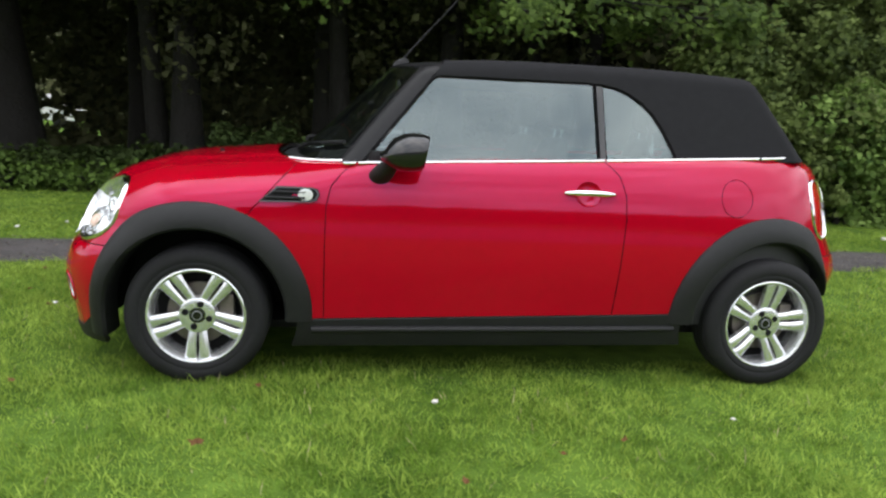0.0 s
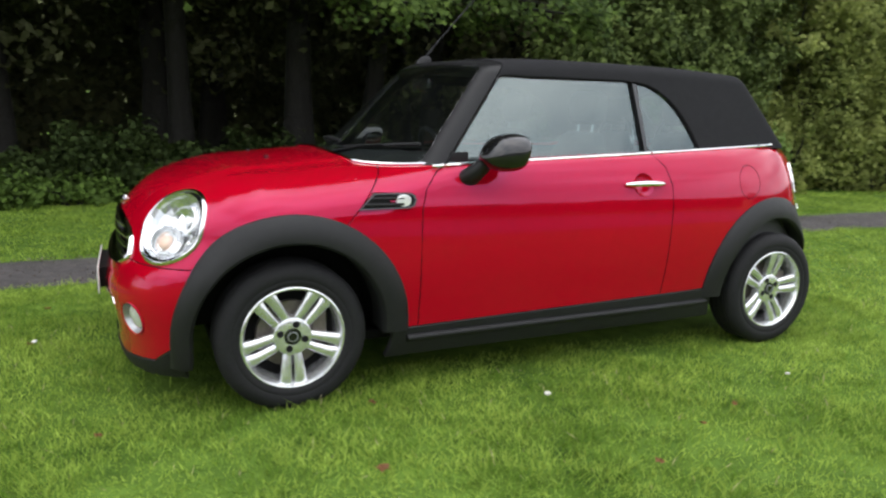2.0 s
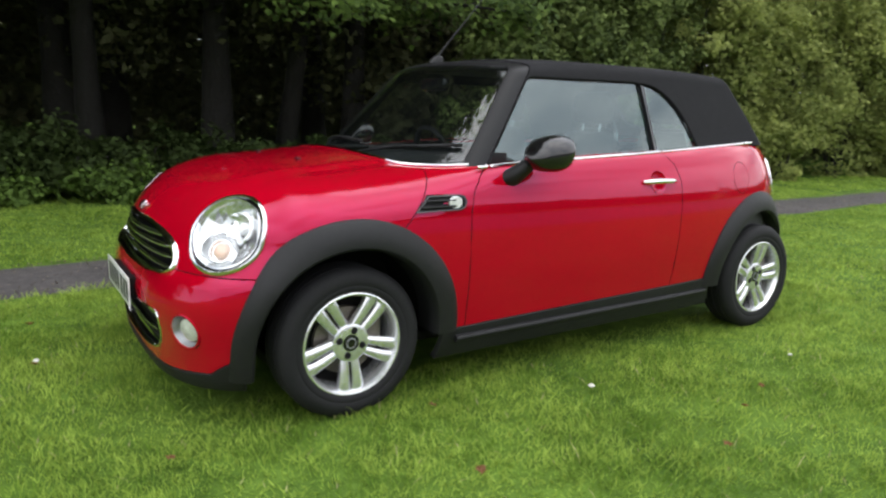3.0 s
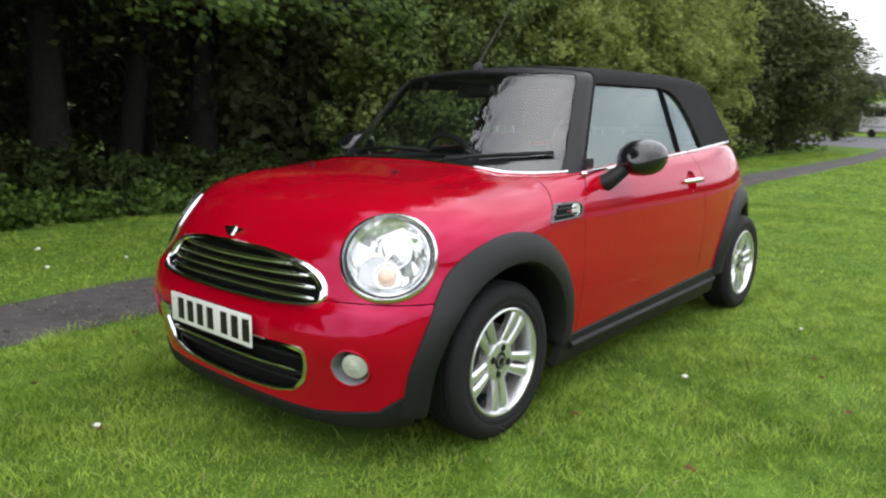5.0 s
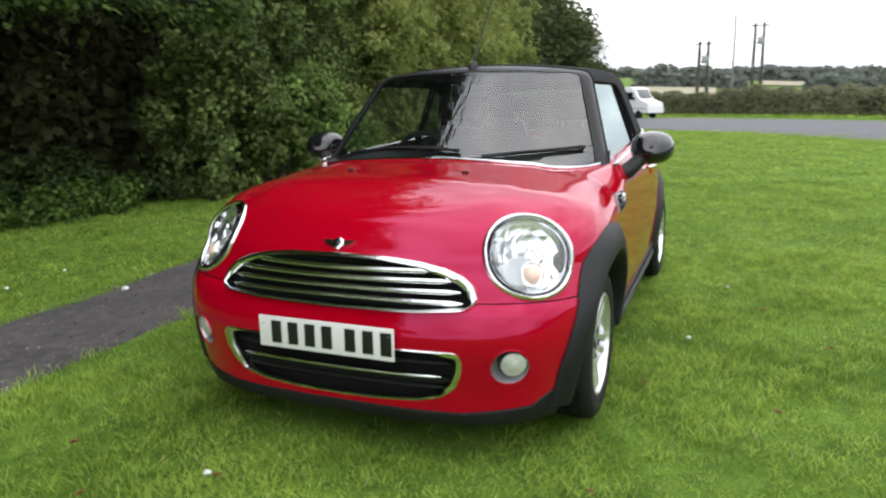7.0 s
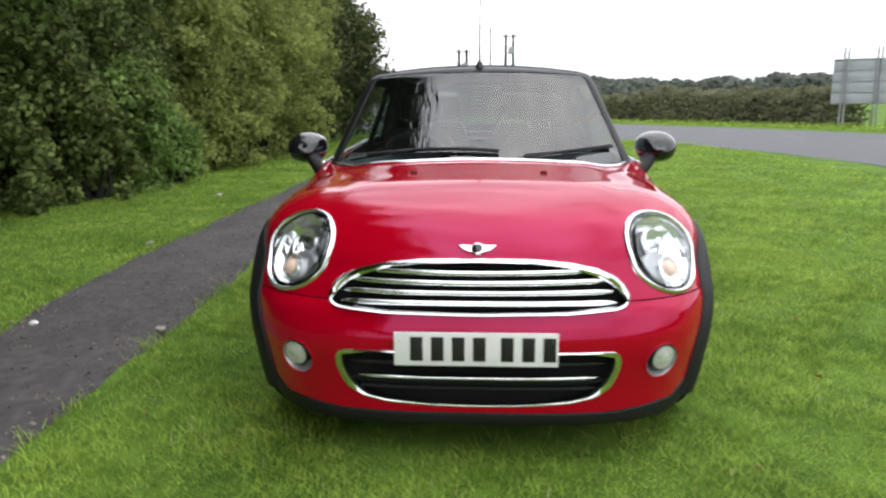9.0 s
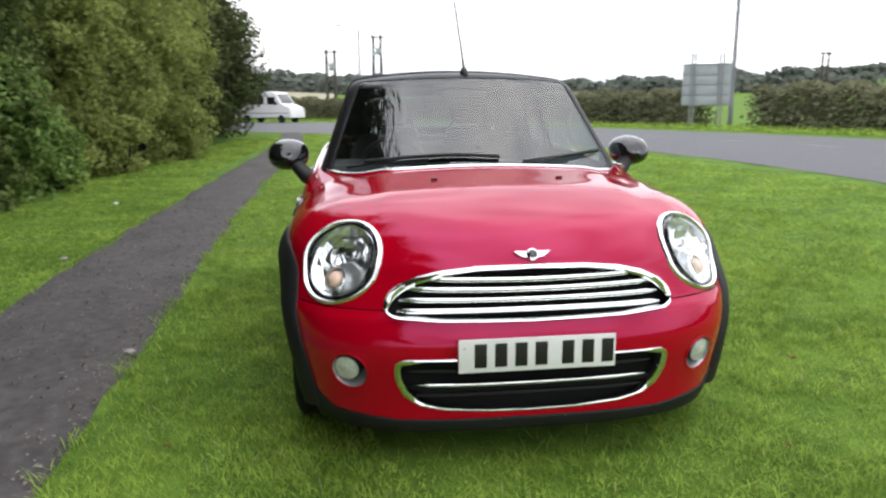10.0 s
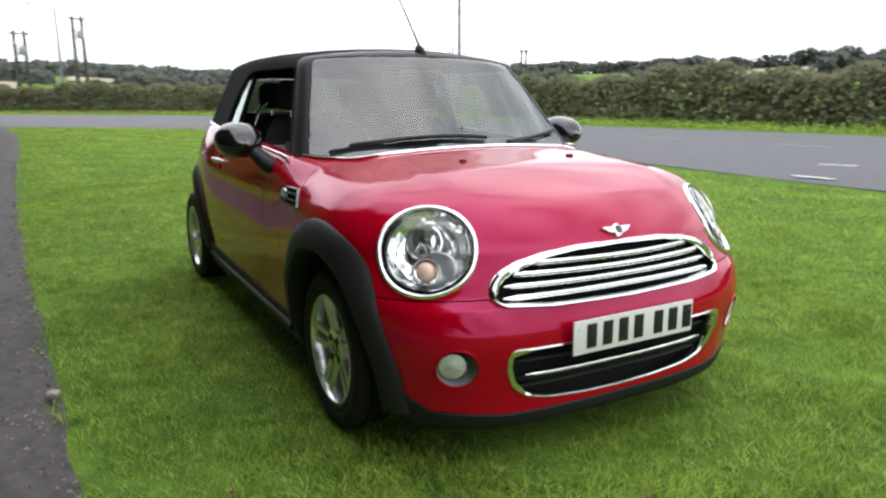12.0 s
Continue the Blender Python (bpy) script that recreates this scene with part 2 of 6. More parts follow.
BLADE = material("grass_blades", (0.152, 0.292, 0.030), 0.65, 0, 0.30, 1.1, colour2=(0.430, 0.575, 0.108), island=0.42, spec=0.1, transl=0.5, up=0.6, span=0.30)
WORN_WHITE = material("worn_white_paint", (0.60, 0.60, 0.58), 0.7, 0, 0.3, 9.0)
STRAW = material("dry_grass", (0.40, 0.36, 0.19), 0.8, 0, 0.3, 3.0, island=0.5, transl=0.4, up=0.6)
HEDGE_LEAF = material("hedge_leaves", (0.140, 0.195, 0.052), 0.65, 0, 0.35, 0.7, colour2=(0.50, 0.55, 0.175), island=0.30, spec=0.1, transl=0.50)
WEED_LEAF = material("fresh_weed_leaves", (0.040, 0.080, 0.012), 0.6, 0, 0.4, 2.0, colour2=(0.13, 0.21, 0.040), island=0.4, spec=0.15, transl=0.3)
GREEN_BUSH_LEAF = material("green_bush_leaves", (0.060, 0.095, 0.026), 0.65, 0, 0.4, 0.6, colour2=(0.225, 0.290, 0.085), island=0.4, spec=0.12, transl=0.25)
YOUNG_LEAF = material("young_shrub_leaves", (0.085, 0.165, 0.035), 0.6, 0, 0.35, 1.2, colour2=(0.30, 0.43, 0.115), island=0.4, spec=0.12, transl=0.35)
DARK_TREE_LEAF = material("dark_tree_leaves", (0.035, 0.052, 0.020), 0.6, 0, 0.4, 0.5, colour2=(0.12, 0.145, 0.050), island=0.4, spec=0.12, transl=0.2)
# undergrowth: set below natural leaf tones, the wood's shade painted in
UNDER_LEAF = material("shaded_nettle_leaves", (0.018, 0.032, 0.009), 0.6, 0, 0.4, 0.9, colour2=(0.062, 0.092, 0.026), island=0.4, spec=0.08, transl=0.25)
WOOD_LEAF = material("woodland_leaves", (0.056, 0.062, 0.031), 0.8, 0, 0.4, 0.5, colour2=(0.155, 0.162, 0.075), island=0.5, spec=0.15, transl=0.2)
MAPLE_LEAF = material("sycamore_leaves", (0.040, 0.085, 0.014), 0.6, 0, 0.4, 2.0, colour2=(0.15, 0.225, 0.045), island=0.6, spec=0.2, transl=0.35)
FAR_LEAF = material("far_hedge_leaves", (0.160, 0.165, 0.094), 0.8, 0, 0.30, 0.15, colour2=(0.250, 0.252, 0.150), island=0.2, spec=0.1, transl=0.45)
# far trees: the haze of distance is mixed into their colour
FAR_WOOD = material("hazed_distant_trees", (0.110, 0.122, 0.108), 0.95, 0, 0.25, 0.02, colour2=(0.150, 0.163, 0.142), island=0.3, spec=0.1)
# bark near black: the gloom of the wood is put into its colour
BARK = material("shade_dark_bark", (0.012, 0.0105, 0.0085), 0.9, 0, 0.4, 5.0, 0.03, 18.0)
FIELD = material("stubble_field", (0.27, 0.25, 0.17), 0.95, 0, 0.2, 0.03, spec=0.1)


def far_rise(x, y):
    """The lie of the land: level near the car, low hills far off."""
    r = np.hypot(x, y)
    swell = 1 + 0.35 * np.sin(np.arctan2(y, x) * 3.1 + 0.6) + 0.15 * np.sin(np.arctan2(y, x) * 9.0)
    swell = swell + 0.85 * step(-0.35, -0.85, np.arctan2(y, x))
    return 15.0 * step(110, 620, r) * swell


def lump(x, y):
    return 0.010 * np.sin(x * 1.7 + 0.4 * y) * np.sin(y * 2.1 - 0.3 * x)


def ground_sheet():
    near = np.arange(-32, 72.1, 1.0)
    far = np.geomspace(4, 3000, 34)
    xs = np.concatenate([-32 - far[::-1], near, 72 + far])
    ys = np.concatenate([-40 - far[::-1], np.arange(-40, 40.1, 1.0), 40 + far])
    gx, gy = np.meshgrid(xs, ys, indexing="ij")
    gz = far_rise(gx, gy) + lump(gx, gy) * np.exp(-((np.abs(gx) / 30) ** 4)) - 0.012
    n = len(ys)
    V = np.stack([gx, gy, gz], -1).reshape(-1, 3)
    F = [(i * n + j, (i + 1) * n + j, (i + 1) * n + j + 1, i * n + j + 1) for i in range(len(xs) - 1) for j in range(n - 1)]
    return mesh_object("ground", V, F, LAWN, label="mown lawn that runs out to low hills", kind="structure")


ground_sheet()


def strip(name, left, right, z, mat, label, rough=0.03, across=6):
    """A paved strip between two edges, given as splines of y over a parameter; its edges are ragged."""
    V, n = [], across + 1
    m = len(left)
    for i in range(m):
        a, b = np.array(left[i]), np.array(right[i])
        w = b - a
        u = w / np.linalg.norm(w)
        a = a - u * rough * (noise.noise((i * 0.37, 1.1, z)) + 0.6 * noise.noise((i * 1.3, 4.0, z)))
        b = b + u * rough * (noise.noise((i * 0.41, 9.7, z)) + 0.6 * noise.noise((i * 1.2, 6.0, z)))
        for k in range(n):
            t = k / across
            p = a + (b - a) * t
            edge = 0.0 if 0 < k < across else -0.02
            V.append((p[0], p[1], z + edge + 0.012 * math.sin(math.pi * t)))
    F = [(i * n + k, i * n + k + 1, (i + 1) * n + k + 1, (i + 1) * n + k) for i in range(m - 1) for k in range(across)]
    return mesh_object(name, V, F, mat, label=label, kind="structure")


PATH_NEAR = Spline((-40, 1.0), (-12, 1.38), (-3, 1.50), (-0.5, 1.66), (1.3, 1.74), (6, 1.92), (14, 2.02), (22, 2.18), (31, 2.75), (36, 3.2))
PATH_FAR = Spline((-40, 2.1), (-12, 2.35), (-3, 2.42), (-0.1, 2.66), (1.3, 2.76), (5, 2.86), (10, 2.93), (17, 2.98), (25, 3.25), (33, 3.9), (38, 4.5))
px = np.arange(-40, 33.0, 0.3)
strip("path", [(x, float(PATH_NEAR(x))) for x in px], [(x, float(PATH_FAR(x))) for x in px], 0.006, PATH_TAR, "narrow worn tarmac footpath across the grass", 0.065)


def smooth_line(points, count):
    t = np.linspace(0, 1, len(points))
    sx, sy = Spline(*zip(t, [p[0] for p in points])), Spline(*zip(t, [p[1] for p in points]))
    q = np.linspace(0, 1, count)
    return np.stack([sx(q), sy(q)], -1)


ROAD_NEAR = smooth_line([(-60, -6.2), (-30, -6.6), (-8, -7.1), (3, -7.6), (11, -7.9), (18, -6.6), (25, -3.2), (31, 1.6), (37, 8.5), (44, 20), (52, 38)], 150)
ROAD_FAR = smooth_line([(-60, -21), (-30, -21), (-8, -21), (5, -21), (18, -19), (30, -16), (42, -11.5), (52, -5), (61, 5), (68, 18), (76, 38)], 150)
strip("road", ROAD_NEAR, ROAD_FAR, 0.018, ROAD_TAR, "grey tarmac road that bends past the green", 0.08, 8)
for i in range(6, 150, 6):
    a, b = ROAD_NEAR[i] * 0.5 + ROAD_FAR[i] * 0.5, ROAD_NEAR[min(i + 2, 149)] * 0.5 + ROAD_FAR[min(i + 2, 149)] * 0.5
    d = (b - a) / np.linalg.norm(b - a)
    w = np.array([-d[1], d[0]]) * 0.06
    V = [(*(a + w), 0.032), (*(a - w), 0.032), (*(b - w), 0.032), (*(b + w), 0.032)]
    tagged(mesh_object("road_line", [(*v[:2], v[2] + dz) for dz in (0, 0.004) for v in V], [(3, 2, 1, 0), (4, 5, 6, 7), (0, 1, 5, 4), (1, 2, 6, 5), (2, 3, 7, 6), (3, 0, 4, 7)], LINE_WHITE, smooth=False), "worn white centre-line dash on the road", "road marking", "centre line", "structure")

# two worn patches of white paint near the kerb
for x, y, turn in ((2.7, -8.0, 0.1), (3.65, -10.15, 0.5)):
    c, sn = math.cos(turn), math.sin(turn)
    V = [(x + c * u - sn * v, y + sn * u + c * v, 0.026 + h) for h in (0, 0.004) for u, v in ((-0.30, -0.05), (0.28, -0.07), (0.33, 0.05), (-0.25, 0.07))]
    tagged(mesh_object("road_marking", V, [(3, 2, 1, 0), (4, 5, 6, 7), (0, 1, 5, 4), (1, 2, 6, 5), (2, 3, 7, 6), (3, 0, 4, 7)], WORN_WHITE, smooth=False), "worn white paint mark on the tarmac", "road marking", "", "structure")

# ---- leaves and grass ----


def fast_mesh(name, V, corners, mat):
    """A mesh of many alike faces, corners per face, from an array of vertices."""
    me = bpy.data.meshes.new(name)
    nv, nf = len(V), len(V) // corners
    me.vertices.add(nv)
    me.vertices.foreach_set("co", np.ascontiguousarray(V, dtype=np.float32).ravel())
    me.loops.add(nv)
    me.loops.foreach_set("vertex_index", np.arange(nv, dtype=np.int32))
    me.polygons.add(nf)
    me.polygons.foreach_set("loop_start", np.arange(0, nv, corners, dtype=np.int32))
    me.update(calc_edges=True)
    me.materials.append(mat)
    return me


def unit(v):
    return v / (np.linalg.norm(v, axis=-1, keepdims=True) + 1e-9)


def leaf_mesh(name, P, size, face, mat, slim=0.6):
    """Small pointed leaves at P, facing roughly along face, folded a little along the rib."""
    n = len(P)
    nrm = unit(face + rng.normal(0, 0.38, (n, 3)))
    a = unit(np.cross(nrm, rng.normal(0, 1, (n, 3))))
    b = np.cross(nrm, a)
    s = (size * rng.uniform(0.6, 1.3, n))[:, None]
    droop = nrm * s * 0.18
    V = np.stack([P - a * s * 0.5, P + b * s * 0.5 * slim - a * s * 0.05 + droop, P + a * s * 0.5 - droop, P - b * s * 0.5 * slim - a * s * 0.05 + droop], 1)
    return fast_mesh(name, V.reshape(-1, 3), 4, mat)


LOBES = np.array([(math.cos(t) * r, math.sin(t) * r) for t, r in [(radians(-90), 0.20), (radians(-50), 0.42), (radians(-28), 0.30), (radians(8), 0.50), (radians(38), 0.30), (radians(62), 0.40), (radians(90), 0.62), (radians(118), 0.40), (radians(142), 0.30), (radians(172), 0.50), (radians(208), 0.30), (radians(230), 0.42)]])


def lobed_mesh(name, P, size, face, mat):
    n = len(P)
    nrm = unit(face + rng.normal(0, 0.4, (n, 3)))
    a = unit(np.cross(nrm, rng.normal(0, 1, (n, 3))))
    b = np.cross(nrm, a)
    s = (size * rng.uniform(0.6, 1.25, n))[:, None, None]
    u, v = LOBES[None, :, :1], LOBES[None, :, 1:]
    V = P[:, None] + s * (u * a[:, None] + v * b[:, None] - 0.35 * (u**2) * nrm[:, None])
    return fast_mesh(name, V.reshape(-1, 3), len(LOBES), mat)


def clumps(centre, radii, count, spread, leaves, low=-0.6):
    """Leaf places and outward ways in clumps over an uneven ellipsoid."""
    d = unit(rng.normal(0, 1, (count * 3, 3)))
    d = d[d[:, 2] > low][:count]
    r = rng.uniform(0.5, 1.08, (len(d), 1))
    C = np.array(centre) + d * np.array(radii) * r
    w = rng.uniform(0.5, 1.5, len(d))
    pick = rng.choice(len(d), leaves, p=w / w.sum())
    g = rng.normal(0, 1, (leaves, 3))
    g *= np.minimum(1, 1.7 / np.linalg.norm(g, axis=1, keepdims=True))
    P = C[pick] + g * (spread * w[pick])[:, None] * (1, 1, 0.75)
    return P, unit(d[pick] * 0.6 + g * 0.5 + (0, 0, 0.5))


def lumps(centre, radii, count, size, leaves, square=2.0):
    """Leaf places and outward ways on many overlapping loose sprays of foliage that make one uneven bush."""
    d = unit(rng.normal(0, 1, (count, 3)) + (0, -0.25, 0.1))
    d /= (np.abs(d) ** square).sum(1, keepdims=True) ** (1 / square)
    C = np.array(centre) + d * np.array(radii) * rng.uniform(0.35, 1.0, (count, 1))
    R = size * rng.uniform(0.35, 1.45, count)
    squash = rng.uniform(0.6, 1.35, (count, 3))
    pick = rng.choice(count, leaves, p=R**2 / (R**2).sum())
    g = unit(rng.normal(0, 1, (leaves, 3)))
    r = R[pick] * (0.35 + 0.75 * rng.uniform(0, 1, leaves) ** 0.6)
    P = C[pick] + g * r[:, None] * squash[pick]
    return P, unit(g * 0.8 + d[pick] * 0.3 + (0, -0.1, 0.5) + rng.normal(0, 0.45, (leaves, 3)))


def trunk_mesh(bm, foot, top, r0, r1, bend=0.15, seed=0.0, sides=10, n=8):
    pts, rad = [], []
    for i in range(n + 1):
        t = i / n
        p = Vector(foot).lerp(Vector(top), t)
        p += Vector((noise.noise((t * 3, seed, 0.3)), noise.noise((t * 3, seed, 7.7)), 0)) * bend * t
        pts.append(p)
        rad.append((r0 * (1 + 0.5 * (1 - t) ** 6) * (1 - t) + r1 * t))
    to_bm(*tube(pts, rad, sides), bm)
    return pts


def tree(x, y, h, r, crown_r, leaves, leaf, mat, fork=0, low=2.0, name="tree", label="leafy woodland tree in deep shade", lean=(0, 0)):
    t = empty(name, (x, y, -0.02), label, "tree", "trees of the wood")
    bm = bmesh.new()
    pts = trunk_mesh(bm, (0, 0, 0), (lean[0], lean[1], h * 0.75), r, r * 0.35, 0.5, x * 1.3 + y)
    for k in range(7):
        p = pts[3 + k % 5]
        a = k * 2.4 + x
        q = p + Vector((math.cos(a), math.sin(a), 0.55)) * crown_r * 0.75
        trunk_mesh(bm, p, q, r * 0.32, r * 0.08, 0.4, k + y, 7, 5)
    if fork:
        trunk_mesh(bm, (0.05, 0, 0.25), (-fork, 0.3, h * 0.6), r * 0.75, r * 0.3, 0.4, 5.5)
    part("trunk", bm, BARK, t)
    zc = (h + low) / 2
    P, D = clumps((lean[0] * 0.8, lean[1] * 0.8, zc), (crown_r, crown_r, (h - low) / 2), 70, crown_r * 0.20, leaves, -1.0)
    me = leaf_mesh("crown", P, leaf, D, mat)
    crown = new("crown", me)
    crown.parent = t
    tagged(crown, kind="stuff")
    return t


def bush(x, y, rx, ry, h, leaves, leaf, mat, label, name="bush", group="", square=2.0):
    b = empty(name, (x, y, 0), label, "bush", group)
    bm = bmesh.new()
    for k in range(6):
        a = k * 1.05 + x
        trunk_mesh(bm, (0.12 * math.cos(a), 0.12 * math.sin(a), -0.03), (rx * 0.5 * math.cos(a), ry * 0.5 * math.sin(a), h * 0.7), 0.035, 0.008, 0.3, k + x, 6, 5)
    part("woody_base", bm, BARK, b)
    P, D = lumps((0, 0, h * 0.47), (rx, ry, h * 0.50), int(26 + 14 * rx * h), 0.13 + 0.040 * h, leaves, square)
    P[:, 2] = np.abs(P[:, 2])
    # loose sprays that break the outline
    k = max(6, int(3 * rx * h))
    d = unit(rng.normal(0, 1, (k, 3)) * (1, 1, 0.8) + (0, -0.4, 0.3))
    far = np.array([0, 0, h * 0.5]) + d * np.array([rx, ry, h * 0.52]) * rng.uniform(1.0, 1.28, (k, 1))
    m = leaves // 9
    pick = rng.integers(0, k, m)
    along = rng.uniform(0.62, 1.0, (m, 1))
    S = np.array([0, 0, h * 0.5]) + (far[pick] - np.array([0, 0, h * 0.5])) * along + rng.normal(0, 0.075, (m, 3))
    S[:, 2] = np.abs(S[:, 2])
    P, D = np.concatenate([P, S]), np.concatenate([D, unit(d[pick] + (0, 0, 0.6))])
    crown = new("crown", leaf_mesh("crown", P, leaf, D, mat))
    crown.parent = b
    tagged(crown, kind="stuff")
    return b


# the hedge of tall bushes along the path
for x, y, rx, ry, h, n in ((4.6, 5.6, 1.2, 0.9, 2.4, 12000), (5.9, 5.9, 1.3, 1.1, 3.6, 16000), (7.5, 6.2, 1.5, 1.2, 4.6, 19000), (9.3, 6.0, 1.5, 1.2, 5.2, 19000), (11.2, 5.7, 1.6, 1.2, 5.0, 18000), (13.2, 5.4, 1.6, 1.2, 5.2, 16000), (15.3, 5.3, 1.7, 1.2, 5.4, 15000), (5.2, 5.2, 0.7, 0.6, 1.3, 4000), (8.3, 5.35, 0.8, 0.6, 1.4, 4500), (10.4, 5.0, 0.8, 0.6, 1.3, 4000), (14.2, 4.6, 0.8, 0.6, 1.5, 3500)):
    bush(x, y, rx, ry, h, n, 0.095, HEDGE_LEAF if x > 8.0 else GREEN_BUSH_LEAF, "tall unclipped green hedge bush beside the path", "hedge_bush", "hedge along the path", 3.5)
for x, y, h, cr, n in ((18.0, 5.9, 6.2, 2.0, 14000), (21.0, 6.2, 6.4, 2.1, 13000), (24.5, 6.0, 6.6, 2.1, 12000), (28.0, 6.6, 6.4, 2.0, 10000), (31.5, 7.6, 6.0, 1.9, 9000), (34.5, 8.4, 5.6, 1.9, 9000), (45.0, 8.4, 6.4, 2.0, 8000), (57.0, 10.6, 7.0, 2.3, 8000)):
    tree(x, y, h, 0.13, cr, n, 0.17, DARK_TREE_LEAF, low=0.2, name="hedgerow_tree", label="dark green hedgerow tree")
bush(5.9, 5.15, 0.9, 0.65, 2.0, 7000, 0.10, YOUNG_LEAF, "fresh bright green shrub standing out of the hedge", "hedge_bush", "hedge along the path")
bush(7.2, 5.0, 0.6, 0.5, 1.1, 3000, 0.09, YOUNG_LEAF, "fresh bright green shrub standing out of the hedge", "hedge_bush", "hedge along the path")
# low growth at the edge of the wood
for k in range(17):
    x = -11.5 + k * 0.95 + rng.uniform(-0.2, 0.2)
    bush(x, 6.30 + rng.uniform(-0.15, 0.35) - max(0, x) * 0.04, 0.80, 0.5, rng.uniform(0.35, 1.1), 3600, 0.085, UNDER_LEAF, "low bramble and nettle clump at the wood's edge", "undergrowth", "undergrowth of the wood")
for k in range(15):
    x = -11.0 + k * 0.97 + rng.uniform(-0.3, 0.3)
    bush(x, 5.72 + rng.uniform(-0.12, 0.15) - max(0, x) * 0.03, 0.70, 0.30, rng.uniform(0.20, 0.42), 1300, 0.075, WEED_LEAF, "low fresh green dock and nettle leaves by the verge", "weed_clump", "weeds along the wood")
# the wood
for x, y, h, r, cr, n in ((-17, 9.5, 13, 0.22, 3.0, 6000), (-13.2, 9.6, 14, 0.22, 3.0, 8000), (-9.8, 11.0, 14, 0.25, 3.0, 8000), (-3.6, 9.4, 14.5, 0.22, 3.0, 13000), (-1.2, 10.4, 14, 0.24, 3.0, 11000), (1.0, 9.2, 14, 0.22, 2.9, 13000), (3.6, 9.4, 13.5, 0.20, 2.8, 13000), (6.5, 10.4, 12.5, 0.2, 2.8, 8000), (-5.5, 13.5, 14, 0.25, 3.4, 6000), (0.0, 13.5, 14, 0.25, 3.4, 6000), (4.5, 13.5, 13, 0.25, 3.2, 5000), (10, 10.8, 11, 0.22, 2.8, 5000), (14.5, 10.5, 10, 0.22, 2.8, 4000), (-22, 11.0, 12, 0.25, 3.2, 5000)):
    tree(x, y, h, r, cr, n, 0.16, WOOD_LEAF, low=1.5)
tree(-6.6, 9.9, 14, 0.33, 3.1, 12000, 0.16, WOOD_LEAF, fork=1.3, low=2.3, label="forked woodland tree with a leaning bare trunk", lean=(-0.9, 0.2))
# tall trees at the wood's edge, whose crowns start far overhead
for x, y, h, cr, lo in ((-14.5, 7.6, 14, 3.5, 4.6), (-10.8, 7.4, 15, 3.6, 4.8), (-7.4, 7.2, 16, 3.7, 4.6), (-4.2, 7.4, 15, 3.6, 4.8), (-0.9, 7.0, 16.5, 3.7, 4.6), (2.4, 7.3, 15.5, 3.6, 4.6), (5.6, 7.6, 14, 3.3, 4.8), (9.0, 8.1, 11.5, 2.9, 4.2), (12.4, 8.1, 10, 2.7, 4.0)):
    tree(x, y + 2.6, h, 0.16, cr, 10000, 0.34, WOOD_LEAF, low=lo, lean=(0.5 * math.sin(x * 3), -3.0), label="tall woodland tree with a high dense crown")


def thicket():
    """The closed leaf wall deep inside the wood, with one gap."""
    n = 105000
    P = np.stack([rng.uniform(-26, 20, n), rng.normal(16.5, 0.9, n), rng.uniform(0, 10.5, n)], -1)
    P = P[~((np.abs(P[:, 0] + 8.75) < 0.45) & (P[:, 2] < 1.75) & (P[:, 2] > 0.5))]
    Q = np.stack([rng.uniform(4, 22, 20000), rng.normal(9.6, 0.5, 20000), rng.uniform(0, 7.0, 20000)], -1)
    size = np.concatenate([np.full(len(P) + len(Q), 0.29), np.full(16000, 1.6)])
    R = np.stack([rng.uniform(-60, 60, 16000), rng.normal(48, 1.5, 16000), rng.uniform(0, 14.0, 16000)], -1)
    P = np.concatenate([P, Q, R])
    ob = new("thicket", leaf_mesh("thicket", P, size, np.tile((0, -1, 0.4), (len(P), 1)), WOOD_LEAF))
    tagged(ob, "dense dark thicket deep in the wood", "thicket", kind="stuff")


thicket()


def canopy():
    """Leaves added high overhead to shut out the sky and keep the wood dark."""
    n = 55000
    y = rng.uniform(5.0, 17, n)
    P = np.stack([rng.uniform(-24, 7, n), y, 7.2 + 0.45 * rng.normal(0, 1, n) - 3.1 * np.clip((8.5 - y) / 3.5, 0, 1)], -1)
    P = P[(y > 7.5) | (P[:, 0] < 4.0)]
    ob = new("canopy", leaf_mesh("canopy", P, 0.40, np.tile((0, 0, 1), (len(P), 1)), WOOD_LEAF))
    tagged(ob, "leaf roof added overhead to shade the wood", "foliage", kind="stuff")


canopy()


def hanging_branch(foot, tip, leaves, spread, label):
    """A sycamore bough that reaches out of the wood over the verge."""
    b = empty("branch", foot, label, "branch", "boughs over the verge")
    bm = bmesh.new()
    end = Vector(tip) - Vector(foot)
    pts = trunk_mesh(bm, (0, 0, 0), end, 0.05, 0.012, 0.35, tip[0], 8, 8)
    places = []
    for k in range(16):
        p = pts[3 + k % 6]
        q = p + Vector(rng.normal(0, 1, 3) * np.array(spread))
        trunk_mesh(bm, p, q, 0.010, 0.003, 0.1, k, 5, 4)
        places.append(q)
    part("bough", bm, BARK, b)
    C = np.array([list(p) for p in places] + [list(end)] * 4)
    pick = rng.integers(0, len(C), leaves)
    P = C[pick] + rng.normal(0, 1, (leaves, 3)) * (0.17, 0.17, 0.13)
    crown = new("leaves", lobed_mesh("leaves", P, 0.105, np.tile((0, -0.75, 0.6), (leaves, 1)), MAPLE_LEAF))
    crown.parent = b
    tagged(crown, "green lobed sycamore leaves", kind="stuff")


